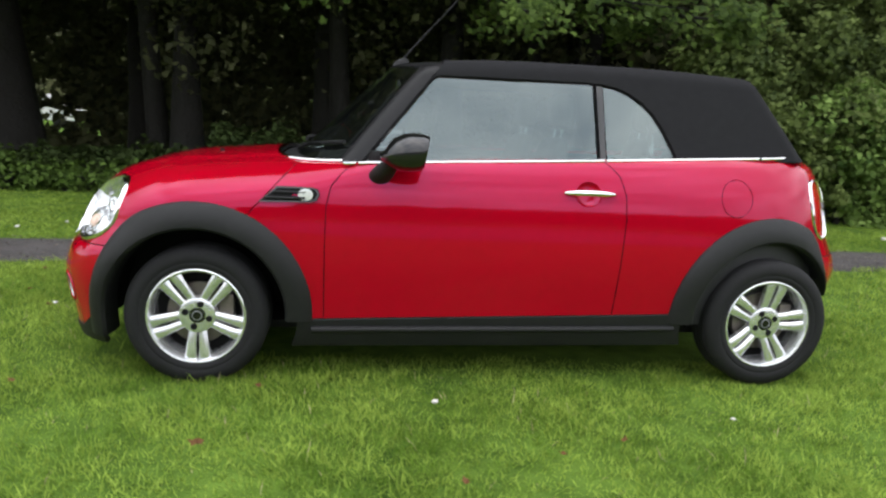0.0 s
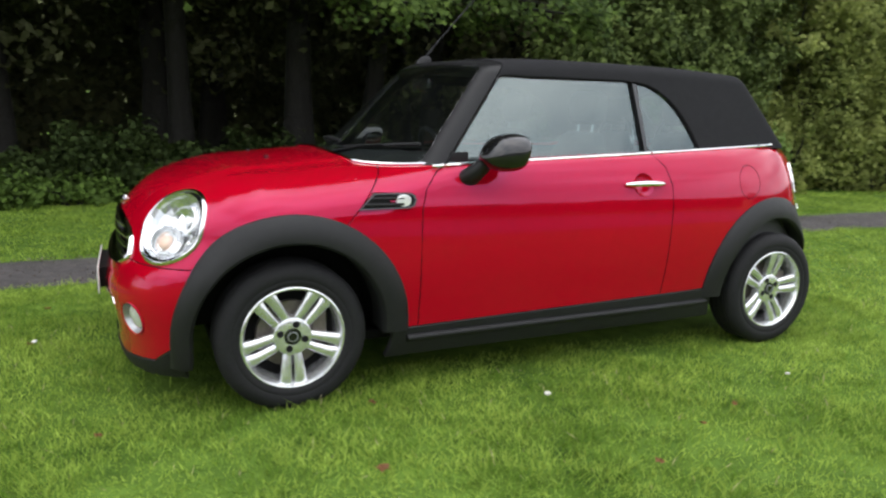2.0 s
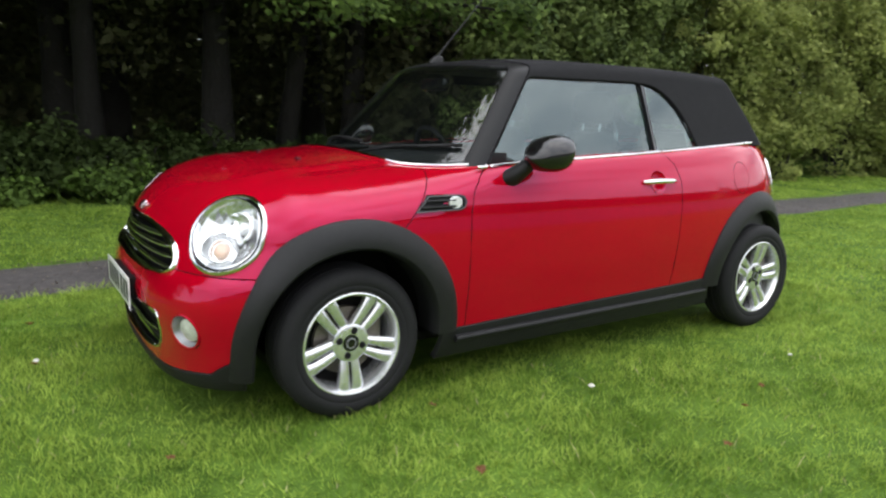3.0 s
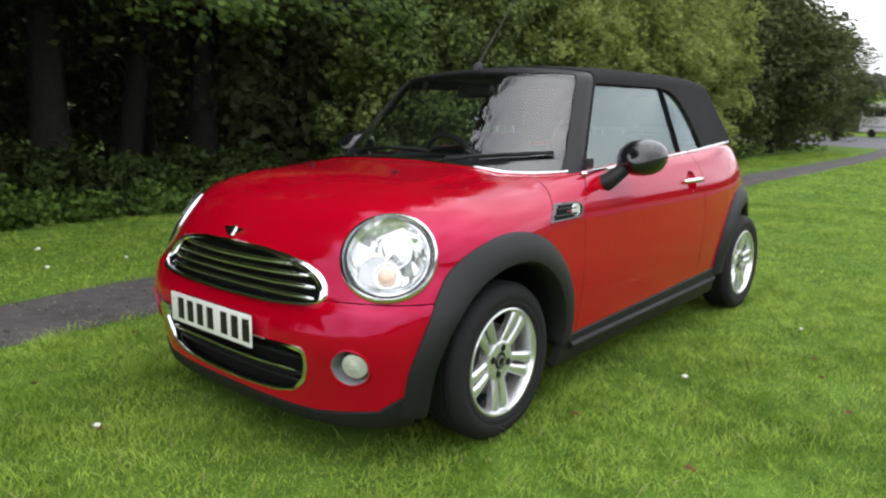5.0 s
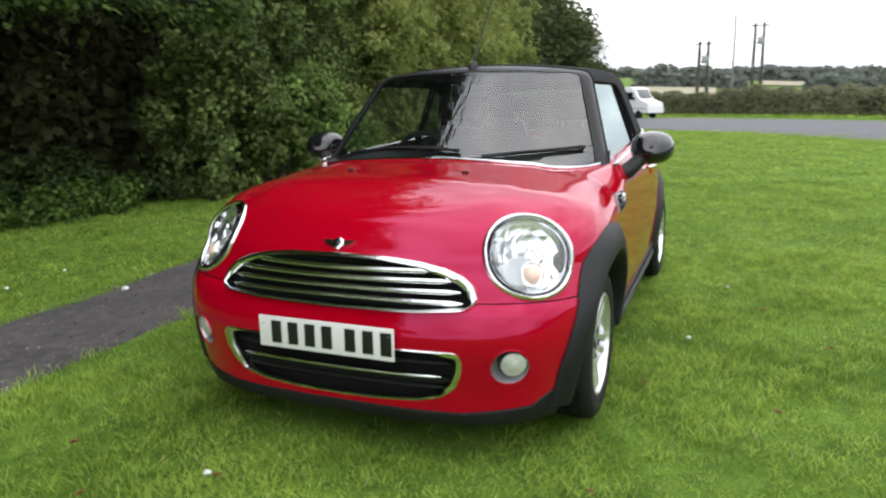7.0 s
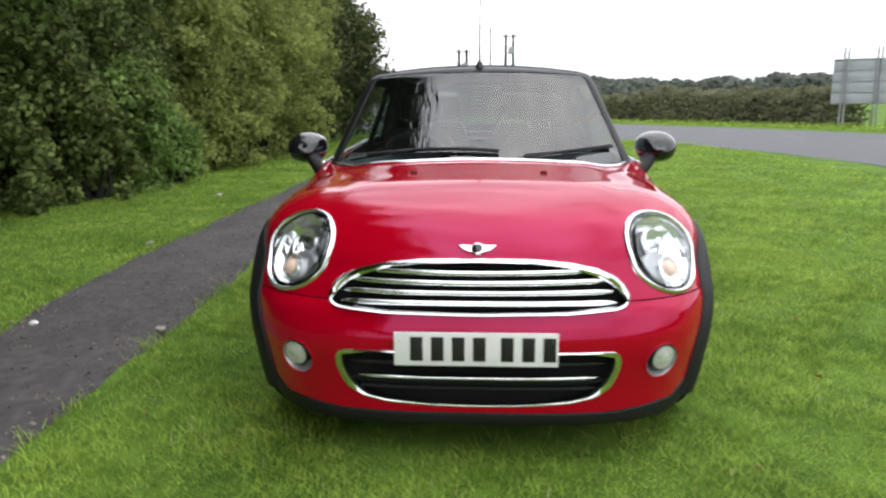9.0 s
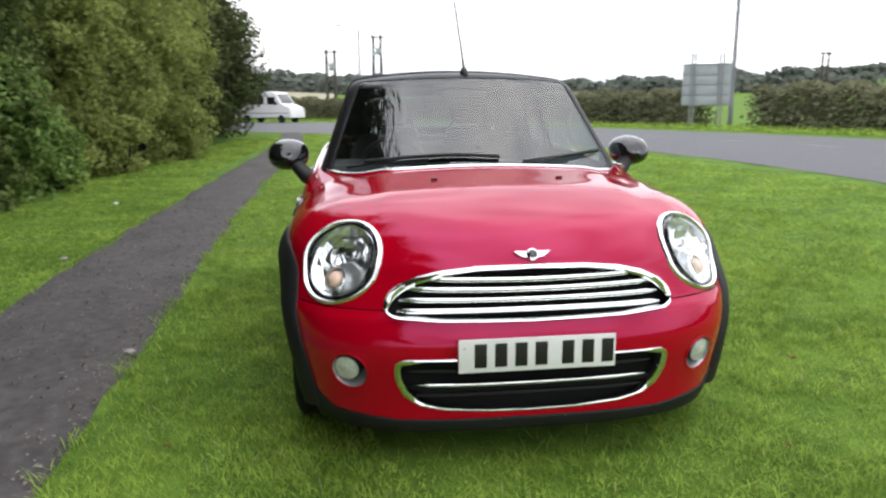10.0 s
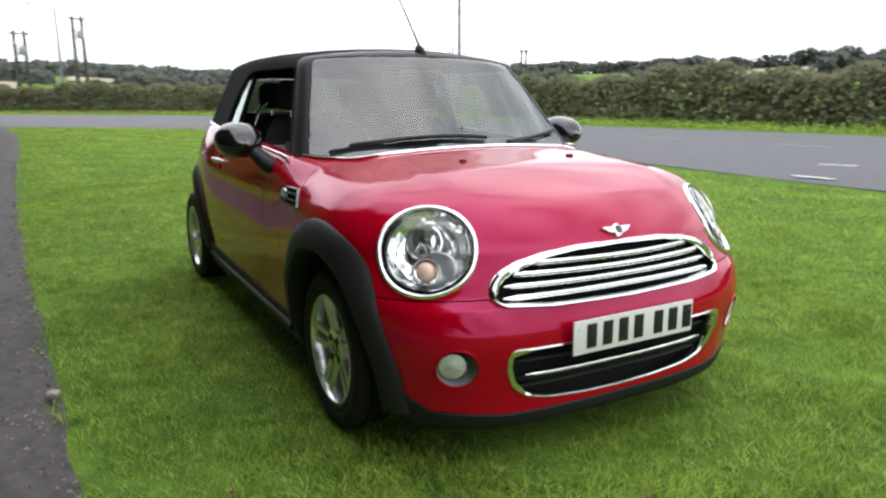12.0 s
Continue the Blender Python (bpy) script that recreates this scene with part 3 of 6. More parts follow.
hanging_branch((3.2, 8.6, 3.2), (4.0, 4.9, 2.44), 1300, (0.46, 0.35, 0.20), "green sycamore bough hanging over the verge")
hanging_branch((1.2, 8.4, 3.2), (1.45, 4.7, 2.42), 620, (0.33, 0.3, 0.14), "green sycamore bough hanging over the verge")
hanging_branch((2.4, 8.6, 3.4), (2.7, 5.3, 2.66), 260, (0.5, 0.3, 0.10), "green sycamore bough hanging over the verge")
hanging_branch((-1.6, 8.8, 3.2), (-1.0, 5.2, 2.66), 160, (0.25, 0.2, 0.10), "thin leafy bough at the edge of the wood")

# ---- grass ----


def blades(name, x0, x1, y0, y1, per_m2, height, width, keep, label, mat=BLADE):
    n = int((x1 - x0) * (y1 - y0) * per_m2)
    X0, Y0 = rng.uniform(x0, x1, n), rng.uniform(y0, y1, n)
    # tufts: some spots thick and long, some thin
    tuft = np.sin(X0 * 5.1 + 1.3 * np.sin(Y0 * 3.3)) * np.sin(Y0 * 4.7 + 1.1 * np.sin(X0 * 2.9)) + 0.6 * np.sin(X0 * 13.0 + Y0 * 3) * np.sin(Y0 * 11.0 - X0 * 4)
    ok = keep(X0, Y0) & (rng.uniform(0, 1, n) < 0.76 + 0.22 * tuft)
    X0, Y0, tuft = X0[ok], Y0[ok], tuft[ok]
    n = len(X0)
    h = height * rng.uniform(0.4, 1.3, n) * (1 + 0.34 * tuft)
    a = rng.uniform(0, 2 * np.pi, n)
    lean = rng.uniform(0.25, 1.5, n) * h
    d = np.stack([np.cos(a), np.sin(a), np.zeros(n)], -1)
    w = np.stack([-np.sin(a), np.cos(a), np.zeros(n)], -1) * (width * rng.uniform(0.6, 1.3, n))[:, None]
    foot = np.stack([X0, Y0, lump(X0, Y0) - 0.014], -1)
    up = np.array([0, 0, 1.0])
    mid = foot + up * (h * 0.45)[:, None] + d * (lean * 0.28)[:, None]
    tip = foot + up * (h * 0.85)[:, None] + d * lean[:, None]
    V = np.stack([foot, mid + w, tip, mid - w], 1)
    ob = new(name, fast_mesh(name, V.reshape(-1, 3), 4, mat))
    return tagged(ob, label, "grass", kind="stuff")


def lawn_spot(x, y):
    under = (np.abs(x) < 1.75) & (np.abs(y) < 0.52)
    bare = ((x - 0.05) / 0.30) ** 2 + ((y + 1.66) / 0.16) ** 2 < rng.uniform(-1.2, 0.9, len(x))
    return ~under & ~bare & (y < PATH_NEAR(x) - 0.10 + 0.035 * rng.normal(0, 1, len(x)))


blades("grass", -4.2, 2.4, -2.6, 1.85, 10000, 0.034, 0.0021, lawn_spot, "short green mown grass of the lawn")
blades("grass", 2.4, 8.0, -4.2, 2.2, 2700, 0.034, 0.0036, lambda x, y: y < PATH_NEAR(x) - 0.09, "short green mown grass of the lawn")
blades("grass", -4.2, 2.4, -4.2, -2.6, 2500, 0.045, 0.003, lambda x, y: x == x, "short green mown grass of the lawn")
blades("verge_grass", -7.0, 9.0, 2.2, 6.6, 2100, 0.036, 0.0042, lambda x, y: y > PATH_FAR(x) + 0.07 + 0.03 * rng.normal(0, 1, len(x)), "green grass verge between path and wood")
thin_out = lambda x: rng.uniform(0, 1, len(x)) < np.clip((x + 16.0) / 9.0, 0, 1)
blades("lawn_tufts", -16.0, -4.2, -7.0, 1.6, 800, 0.042, 0.006, lambda x, y: (y < PATH_NEAR(x) - 0.08) & thin_out(x), "lawn further off")
blades("verge_grass", -16.0, -7.0, 2.0, 6.6, 800, 0.050, 0.006, lambda x, y: (y > PATH_FAR(x) + 0.07) & thin_out(x), "green grass verge between path and wood")
blades("verge_grass", 9.0, 26.0, 3.2, 5.0, 500, 0.050, 0.009, lambda x, y: y > PATH_FAR(x) + 0.07, "green grass verge between path and wood")
blades("lawn_tufts", -4.2, 8.0, -7.2, -4.0, 700, 0.042, 0.006, lambda x, y: y < -4.15, "lawn further off")
blades("lawn_tufts", 8.0, 30.0, -7.0, 3.4, 450, 0.04, 0.009, lambda x, y: y < PATH_NEAR(x) - 0.03, "lawn further off")
blades("long_grass", -1.95, -0.6, -1.0, 1.0, 700, 0.056, 0.0018, lambda x, y: (np.abs(y) < 0.92) & ((x < -1.62) | (np.abs(y) > 0.70)), "longer unmown grass standing round the car's front")
blades("long_grass", -0.6, 1.75, -1.0, -0.66, 600, 0.056, 0.0018, lambda x, y: x == x, "longer unmown grass standing beside the sill")
blades("dry_blades", -4.2, 4.0, -2.6, 1.7, 70, 0.042, 0.002, lawn_spot, "few dry straw-coloured blades in the lawn", STRAW)
blades("edge_grass", -4.0, 6.0, 1.25, 2.0, 3200, 0.048, 0.0024, lambda x, y: np.abs(y + 0.05 - PATH_NEAR(x) - 0.03 * np.sin(x * 7.0) - 0.02 * np.sin(x * 17.0)) < 0.075, "ragged longer grass along the path's edge")
blades("edge_grass", -5.0, 6.0, 2.2, 3.3, 2200, 0.045, 0.0028, lambda x, y: np.abs(y - 0.04 - PATH_FAR(x) - 0.03 * np.sin(x * 6.0) - 0.02 * np.sin(x * 15.0)) < 0.075, "ragged grass along the path's edge")

# ---- across the road: verge, hedge, sign, poles, hills ----
HEDGE_LINE = smooth_line([(-60, -25), (-30, -25), (-8, -25.2), (6, -25), (20, -23.2), (34, -20.5), (46, -16), (57, -9), (67, 2), (75, 16), (84, 38)], 200)


def far_hedge():
    seg = np.linalg.norm(np.diff(HEDGE_LINE, axis=0), axis=1)
    n = 150000
    i = rng.choice(len(seg), n, p=seg / seg.sum())
    t = rng.uniform(0, 1, (n, 1))
    base = HEDGE_LINE[i] * (1 - t) + HEDGE_LINE[i + 1] * t
    s = (i + t[:, 0]) * 0.55
    top = 2.25 + 0.30 * np.sin(s * 0.7) * np.sin(s * 0.23 + 1) + 0.20 * np.sin(s * 2.9)
    z = top * rng.beta(1.15, 1.0, n)
    bulge = rng.normal(0, 0.55, n) * (1 - 0.5 * (z / 3.2) ** 2)
    d = unit(HEDGE_LINE[i + 1] - HEDGE_LINE[i])
    side = np.stack([-d[:, 1], d[:, 0]], -1)
    gap = np.hypot(base[:, 0] - 33.5, base[:, 1] + 20.6) > 1.9
    P = np.concatenate([base + side * bulge[:, None], z[:, None]], 1)[gap]
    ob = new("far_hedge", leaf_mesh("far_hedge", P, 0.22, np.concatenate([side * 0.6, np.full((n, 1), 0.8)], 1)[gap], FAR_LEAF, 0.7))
    tagged(ob, "long unclipped hedge on the far side of the road", "hedge", kind="stuff")
    # rough grass on its verge
    n = 26000
    i = rng.choice(len(seg), n, p=seg / seg.sum())
    t = rng.uniform(0, 1, (n, 1))
    base = HEDGE_LINE[i] * (1 - t) + HEDGE_LINE[i + 1] * t
    d = unit(HEDGE_LINE[i + 1] - HEDGE_LINE[i])
    side = np.stack([-d[:, 1], d[:, 0]], -1)
    off = rng.uniform(0.6, 3.4, n)
    P = np.concatenate([base + side * off[:, None], rng.uniform(0.02, 0.34, (n, 1)) * (1 - off[:, None] / 5)], 1)
    ob = new("verge_grass", leaf_mesh("verge_grass", P, 0.22, np.tile((0, 0, 1.0), (n, 1)), BLADE, 0.25))
    tagged(ob, "long grass on the verge across the road", "grass", kind="stuff")


far_hedge()


def distance():
    """Rows of far trees on the low hills, and pale fields between them."""
    P, S = [], []
    for a in np.radians(np.arange(-95, 28, 0.16)):
        for dist, dense, tall in ((330, 0.70, 8), (560, 1.0, 12)):
            if noise.noise((a * 9, dist * 0.1, 2.0)) + dense < 0.62:
                continue
            r = dist * (1 + 0.12 * noise.noise((a * 5, dist, 0)))
            x, y = r * math.cos(a), r * math.sin(a)
            h = tall * (0.75 + 0.5 * noise.noise((a * 30, dist, 5.0)))
            k = 18
            g = rng.uniform(-1, 1, (k, 3)) * (dist * 0.006, dist * 0.006, h * 0.5) + (x, y, float(far_rise(x, y)) + h * 0.5)
            P.append(g)
            S += [h * 0.42] * k
    P = np.concatenate(P)
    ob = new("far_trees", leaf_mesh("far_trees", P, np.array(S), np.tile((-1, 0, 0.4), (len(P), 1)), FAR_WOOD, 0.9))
    tagged(ob, "rows of distant trees on the hills, greyed by painted haze", "trees", kind="stuff")
    for a0, a1, r0, r1 in ((-34, -17, 360, 520), (-10, -2, 380, 540), (-62, -44, 350, 480), (1, 7, 260, 330)):
        rows = [[(r * math.cos(t), r * math.sin(t), float(far_rise(r * math.cos(t), r * math.sin(t))) + 0.5) for t in np.radians(np.linspace(a0, a1, 14))] for r in np.linspace(r0, r1, 8)]
        V, F = loft(rows, closed=False)
        tagged(mesh_object("field", V, F, FIELD), "pale stubble field on a far slope", "field", kind="structure")


distance()
POLE_WOOD = material("weathered_pole", (0.060, 0.054, 0.048), 0.85, 0, 0.3, 3.0)
STEEL = material("galvanised_steel", (0.33, 0.34, 0.35), 0.45, 0.6, 0.15, 4.0)
COLUMN_GREY = material("dark_grey_column", (0.12, 0.125, 0.13), 0.5, 0.4, 0.15, 4.0)
SIGN_GREY = material("grey_sign_back", (0.36, 0.38, 0.40), 0.5, 0.3, 0.12, 2.0)


def utility_pole(x, y, h, twin, label, gear=True):
    t = empty("utility_pole", (x, y, -0.05), label, "pole", "overhead line")
    for d in ((-0.55, 0.55) if twin else (0,)):
        part("post", to_bm(*tube([(0, d, 0), (0, d * 0.9, h)], [0.24, 0.18], 10)), POLE_WOOD, t)
    part("crossarm", box_bm((0.12, 2.2, 0.14), (0, 0, h - 0.35), 0.02), POLE_WOOD, t)
    for d in (-0.9, 0, 0.9):
        part("insulator", to_bm(*lathe([(0.03, h - 0.28), (0.06, h - 0.22), (0.03, h - 0.15), (0.06, h - 0.1), (0.0, h - 0.02)], "z", 10)), STEEL, t).location = (0, d, 0)
    if gear:
        part("transformer", box_bm((0.6, 0.8, 0.9), (-0.3, -0.2, h - 2.2), 0.06), STEEL, t)
        part("bracket", box_bm((0.1, 1.6, 0.1), (-0.1, 0, h - 1.6), 0.02), STEEL, t)
    return t


utility_pole(90, 2.4, 8.6, True, "twin wooden power poles with a transformer")
utility_pole(96, -3.8, 11.0, True, "tall twin wooden power poles")
utility_pole(104, -76, 9.8, True, "distant wooden power poles", False)


def lamp_column(x, y, h, arm, label):
    t = empty("street_lamp", (x, y, -0.05), label, "street lamp", "street lamps")
    part("column", to_bm(*tube([(0, 0, 0), (0, 0, 1.4), (0, 0, 1.45), (0, 0, h)], [0.15, 0.15, 0.12, 0.09], 12)), COLUMN_GREY, t)
    part("arm", to_bm(*tube([(0, 0, h - 0.02), (0, arm * 0.4, h + 0.18), (0, arm, h + 0.2)], 0.03, 8)), STEEL, t)
    part("lantern", box_bm((0.22, 0.7, 0.12), (0, arm + 0.25 * (1 if arm > 0 else -1), h + 0.2), 0.04, 3), STEEL, t)


lamp_column(78, -1.0, 10.0, 2.0, "tall grey street lamp beside the road")
lamp_column(38.5, -23.4, 13.5, 1.6, "tall grey street lamp by the hedge")


def road_sign(x, y, turn):
    t = empty("road_sign", (x, y, 0), "back of a large grey road sign on steel posts", "road sign")
    for k in range(4):
        part("panel", box_bm((0.03, 2.55, 0.56), (0, 0, 1.52 + 0.57 * k), 0.005), SIGN_GREY, t)
    for d in (-0.75, 0.72):
        for e in (-0.09, 0.09):
            part("post", to_bm(*tube([(-0.09, d + e, -0.05), (-0.09, d + e, 4.1)], 0.045, 8)), STEEL, t)
    for k in range(5):
        part("rail", box_bm((0.04, 2.5, 0.05), (-0.04, 0, 1.30 + 0.55 * k), 0.006), STEEL, t)
    t.rotation_euler = (0, 0, radians(turn))


road_sign(34.2, -19.4, -26)

# the white minibus on the road
WHITE_PAINT = material("white_vehicle_paint", (0.72, 0.72, 0.72), 0.3, 0, 0.05, 2.0, coat=0.6)
BUS_GLASS = material("dark_bus_glass", (0.012, 0.013, 0.015), 0.08, 0, 0.1, 3.0, coat=0.8)


def minibus(x, y, turn):
    b = empty("minibus", (x, y, 0), "white minibus with dark windows on the road", "minibus")
    prof = [(-2.9, 0.42), (-2.9, 1.0), (-2.86, 2.45), (-2.75, 2.62), (0.9, 2.62), (1.35, 2.5), (1.95, 1.62), (2.85, 1.28), (2.95, 0.95), (2.98, 0.45)]
    rows = []
    for yy, k in ((-1.0, 0.93), (-0.97, 0.985), (-0.8, 1.0), (0.8, 1.0), (0.97, 0.985), (1.0, 0.93)):
        rows.append([(px_ * (0.985 + 0.015 * k), yy * (1 - 0.10 * max(0, pz - 1.1) / 1.5), 1.2 + (pz - 1.2) * k) for px_, pz in prof])
    part("body", to_bm(*loft(rows, cap=True)), WHITE_PAINT, b)
    for s in (-1, 1):
        for x0, x1 in ((-2.65, -1.75), (-1.68, -0.78), (-0.71, 0.15)):
            part("side_window", box_bm((x1 - x0, 0.03, 0.72), ((x0 + x1) / 2, s * 0.962, 1.92), 0.01), BUS_GLASS, b)
        part("cab_window", box_bm((0.8, 0.03, 0.62), (0.92, s * 0.965, 1.86), 0.01), BUS_GLASS, b)
        part("trim_line", box_bm((5.4, 0.02, 0.10), (0, s * 1.0, 0.82), 0.005), SIGN_GREY, b)
        for ax in (-1.75, 1.95):
            w = part("wheel", to_bm(*lathe([(0.0, -0.1), (0.2, -0.1), (0.33, -0.09), (0.34, 0.0), (0.33, 0.09), (0.0, 0.1)], "y", 24)), RUBBER, b)
            w.location = (ax, s * 0.93, 0.34)
        part("door_mirror", box_bm((0.10, 0.18, 0.3), (1.55, s * 1.16, 1.65), 0.03), DARK, b)
    part("windscreen", box_bm((0.03, 1.5, 0.9), (1.70, 0, 2.03), 0.01, turn=Matrix.Rotation(radians(-35), 3, "Y")), BUS_GLASS, b)
    part("rear_window", box_bm((0.03, 1.4, 0.7), (-2.90, 0, 1.95), 0.01), BUS_GLASS, b)
    b.rotation_euler = (0, 0, radians(turn))


minibus(60.0, 7.2, -122)

# a white car beyond the wood, in the gap between trunks
def far_car(x, y):
    c = empty("parked_car", (x, y, 0), "small white car parked beyond the trees", "car")
    rows = []
    for yy, k in ((-0.8, 0.9), (-0.72, 1.0), (0.72, 1.0), (0.8, 0.9)):
        rows.append([(px_, yy * (1 if pz < 0.9 else 0.85), 0.3 + (pz - 0.3) * k) for px_, pz in ((-2.0, 0.3), (-2.05, 0.8), (-1.6, 0.95), (-1.0, 1.42), (0.5, 1.45), (1.1, 0.95), (1.95, 0.8), (2.0, 0.3))])
    part("body", to_bm(*loft(rows, cap=True)), WHITE_PAINT, c)
    for s in (-1, 1):
        part("side_window", box_bm((1.6, 0.03, 0.36), (-0.25, s * 0.70, 1.18), 0.01), BUS_GLASS, c)
        for ax in (-1.3, 1.3):
            w = part("wheel", to_bm(*lathe([(0.0, -0.09), (0.3, -0.09), (0.31, 0.0), (0.3, 0.09), (0.0, 0.09)], "y", 20)), RUBBER, c)
            w.location = (ax, s * 0.74, 0.31)


far_car(-15.2, 31.0)

# ---- litter on the ground ----
GRIT = material("leaf_grit", (0.11, 0.085, 0.06), 0.9, 0, 0.4, 8.0, island=0.6, colour2=(0.26, 0.22, 0.18))


def grit():
    """Crumbs of leaf and stone strewn on the path, thickest along its edges."""
    n = 4200
    x = rng.uniform(-4, 12, n)
    t = rng.beta(0.45, 0.5, n)
    y = PATH_NEAR(x) + 0.03 + (PATH_FAR(x) - PATH_NEAR(x) - 0.06) * t
    P = np.stack([x, y, np.full(n, 0.013) + 0.012 * np.sin(np.pi * t)], -1)
    ob = new("path_grit", leaf_mesh("path_grit", P, 0.017, np.tile((0, 0, 1.6), (n, 1)), GRIT, 0.8))
    tagged(ob, "leaf crumbs and grit strewn on the path", "debris", kind="stuff")


grit()

LITTER = material("white_paper_litter", (0.60, 0.59, 0.55), 0.7, 0, 0.05, 20.0)
BROWN_LEAF = material("fallen_brown_leaf", (0.24, 0.11, 0.045), 0.8, 0, 0.35, 40.0)
STONE = material("grey_pebble", (0.30, 0.28, 0.25), 0.85, 0, 0.3, 30.0)


def scrap(name, x, y, size, mat, label, category, z=0.028):
    bm = bmesh.new()
    bmesh.ops.create_icosphere(bm, subdivisions=2, radius=size)
    for v in bm.verts:
        v.co *= 1 + 0.45 * noise.noise(v.co * (1.6 / size) + Vector((x, y, 0)) * 9)
        v.co.z *= 0.55
    ob = part(name, bm, mat, None)
    ob.location = (x, y, z)
    tagged(ob, label, category)
    return ob


def fallen_leaf(x, y, size, turn, z=0.034):
    bm = bmesh.new()
    vs = []
    for i in range(10):
        t = 2 * math.pi * i / 10
        r = size * (0.62 + 0.38 * (i % 2))
        vs.append(bm.verts.new((r * math.cos(t), r * 0.7 * math.sin(t), 0.35 * size * math.sin(t * 1.5) ** 2)))
    c = bm.verts.new((0, 0, -0.1 * size))
    for i in range(10):
        bm.faces.new((c, vs[i], vs[(i + 1) % 10]))
    bmesh.ops.solidify(bm, geom=bm.faces, thickness=0.0012)
    ob = part("fallen_leaf", bm, BROWN_LEAF, None)
    ob.matrix_basis = pose(x, y, z, 12, 8, turn)
    tagged(ob, "curled brown fallen leaf in the grass", "leaf", "fallen leaves")


for x, y, size in ((-1.10, 3.95, 0.022), (-1.32, 3.15, 0.018), (-3.17, 2.96, 0.016), (-2.84, 2.35, 0.014), (-3.44, 2.62, 0.02), (-0.77, 3.11, 0.014), (-0.26, 3.19, 0.013)):
    scrap("paper_scrap", x, y, size, LITTER, "small white scrap on the grass verge", "litter", 0.05)
scrap("paper_scrap", -0.276, -1.092, 0.013, LITTER, "small white scrap of paper in the grass", "litter")
scrap("paper_scrap", 0.855, -1.265, 0.010, LITTER, "tiny white scrap in the grass", "litter")
scrap("paper_scrap", -2.205, 0.275, 0.014, LITTER, "crumpled pale scrap in the grass", "litter")
scrap("paper_scrap", 5.26, 3.50, 0.035, LITTER, "white scrap on the verge", "litter", 0.04)
scrap("feather", -0.44, 2.43, 0.024, LITTER, "white feather on the path", "feather", 0.024)
scrap("pebble", -0.51, 1.69, 0.028, STONE, "grey stone at the path's edge", "stone", 0.02)
scrap("pebble", 1.9, 2.88, 0.03, STONE, "pale stone at the path's edge", "stone", 0.02)
for k, (x, y, sz) in enumerate(((-1.093, -1.449, 0.030), (-0.963, -0.951, 0.024), (-2.217, 0.222, 0.022), (-2.20, 0.852, 0.026), (-2.45, 0.55, 0.02), (0.35, -1.45, 0.02), (-0.25, -1.72, 0.02), (-1.9, -0.9, 0.018), (-2.6, 1.1, 0.02), (-1.6, 1.25, 0.02), (0.1, -1.55, 0.022))):
    fallen_leaf(x, y, sz, 47 * k)

# ---- the car: forms ----
NOSE = Spline((0.05, -1.74), (0.13, -1.812), (0.20, -1.825), (0.32, -1.845), (0.45, -1.852), (0.55, -1.820), (0.65, -1.829), (0.75, -1.787), (0.95, -1.735), (1.2, -1.595))
TAIL = Spline((0.05, 1.52), (0.2, 1.60), (0.33, 1.705), (0.48, 1.775), (0.6, 1.73), (0.8, 1.67), (0.97, 1.61), (1.2, 1.4))
WIDTH = Spline((0.05, 0.70), (0.15, 0.765), (0.30, 0.80), (0.50, 0.822), (0.70, 0.818), (0.82, 0.803), (0.92, 0.765), (1.0, 0.72), (1.2, 0.6))
TOP = Spline((-1.95, 0.62), (-1.81, 0.752), (-1.70, 0.812), (-1.55, 0.863), (-1.37, 0.902), (-1.22, 0.915), (-1.0, 0.936), (-0.85, 0.938), (-0.6, 0.925), (-0.3, 0.938), (0.44, 0.972), (1.14, 1.000), (1.4, 1.006), (1.7, 0.98))
HUB_Z, AXLE_F, AXLE_R, HALF_TRACK = 0.281, -1.2280, 1.2335, 0.7295


def body_f(P):
    x, y, z = P[..., 0], P[..., 1], P[..., 2]
    high = step(0.50, 0.66, z)
    ledge = 0.014 * (1 - step(0.515, 0.555, z))
    u = np.clip(-1.0 - x, 0, None) / (-1.0 - NOSE(z) + ledge)
    r = np.clip(x - 0.3, 0, None) / (TAIL(z) - 0.3)
    wide = WIDTH(z) + (0.0175 + 0.007 * high) * (1 - step(-1.45, -0.55, x))
    bow = (3.15 - 1.44 * high) * (1 - step(-1.05, -0.35, x)) + 4.4 * step(-1.05, -0.35, x)
    s = u ** (4.85 - 0.78 * high) + r**3.4 + (np.abs(y) / wide) ** bow
    side = (s ** (1 / 3.2) - 1) * 0.75
    drop = 0.085 * (1 - step(-0.95, -0.5, x))
    dome = 0.010 * (1 - step(0.44, 0.55, np.abs(y))) * step(-1.75, -1.35, x) * (1 - step(-0.95, -0.5, x))
    top = (z - (TOP(x) - drop * y * y - 0.006 + dome)) * 0.95
    return smax(side, top, 0.1385 - 0.0885 * step(-0.95, -0.45, x))


def house_f(P):
    x, y, z = P[..., 0], P[..., 1], P[..., 2]
    ay = np.abs(y)
    side = (ay - (0.715 - 0.37 * (z - 0.92) - 0.065 * step(0.3, 1.5, x))) / 1.07
    roof = z - (1.396 - 0.035 * (np.clip(0.25 - x, 0, None) / 0.65) ** 2 - 0.03 * (np.clip(x - 0.6, 0, None) / 0.7) ** 2 - 0.14 * y * y)
    screen = (-0.90 + 1.03 * (z - 0.912) + 0.48 * y * y - x) * 0.68
    rear = (x - (1.27 + (1.40 - z) * 0.82 - 0.5 * y * y)) * 0.74
    return smax(smax(side, roof, 0.038), smax(screen, rear, 0.01), 0.03)


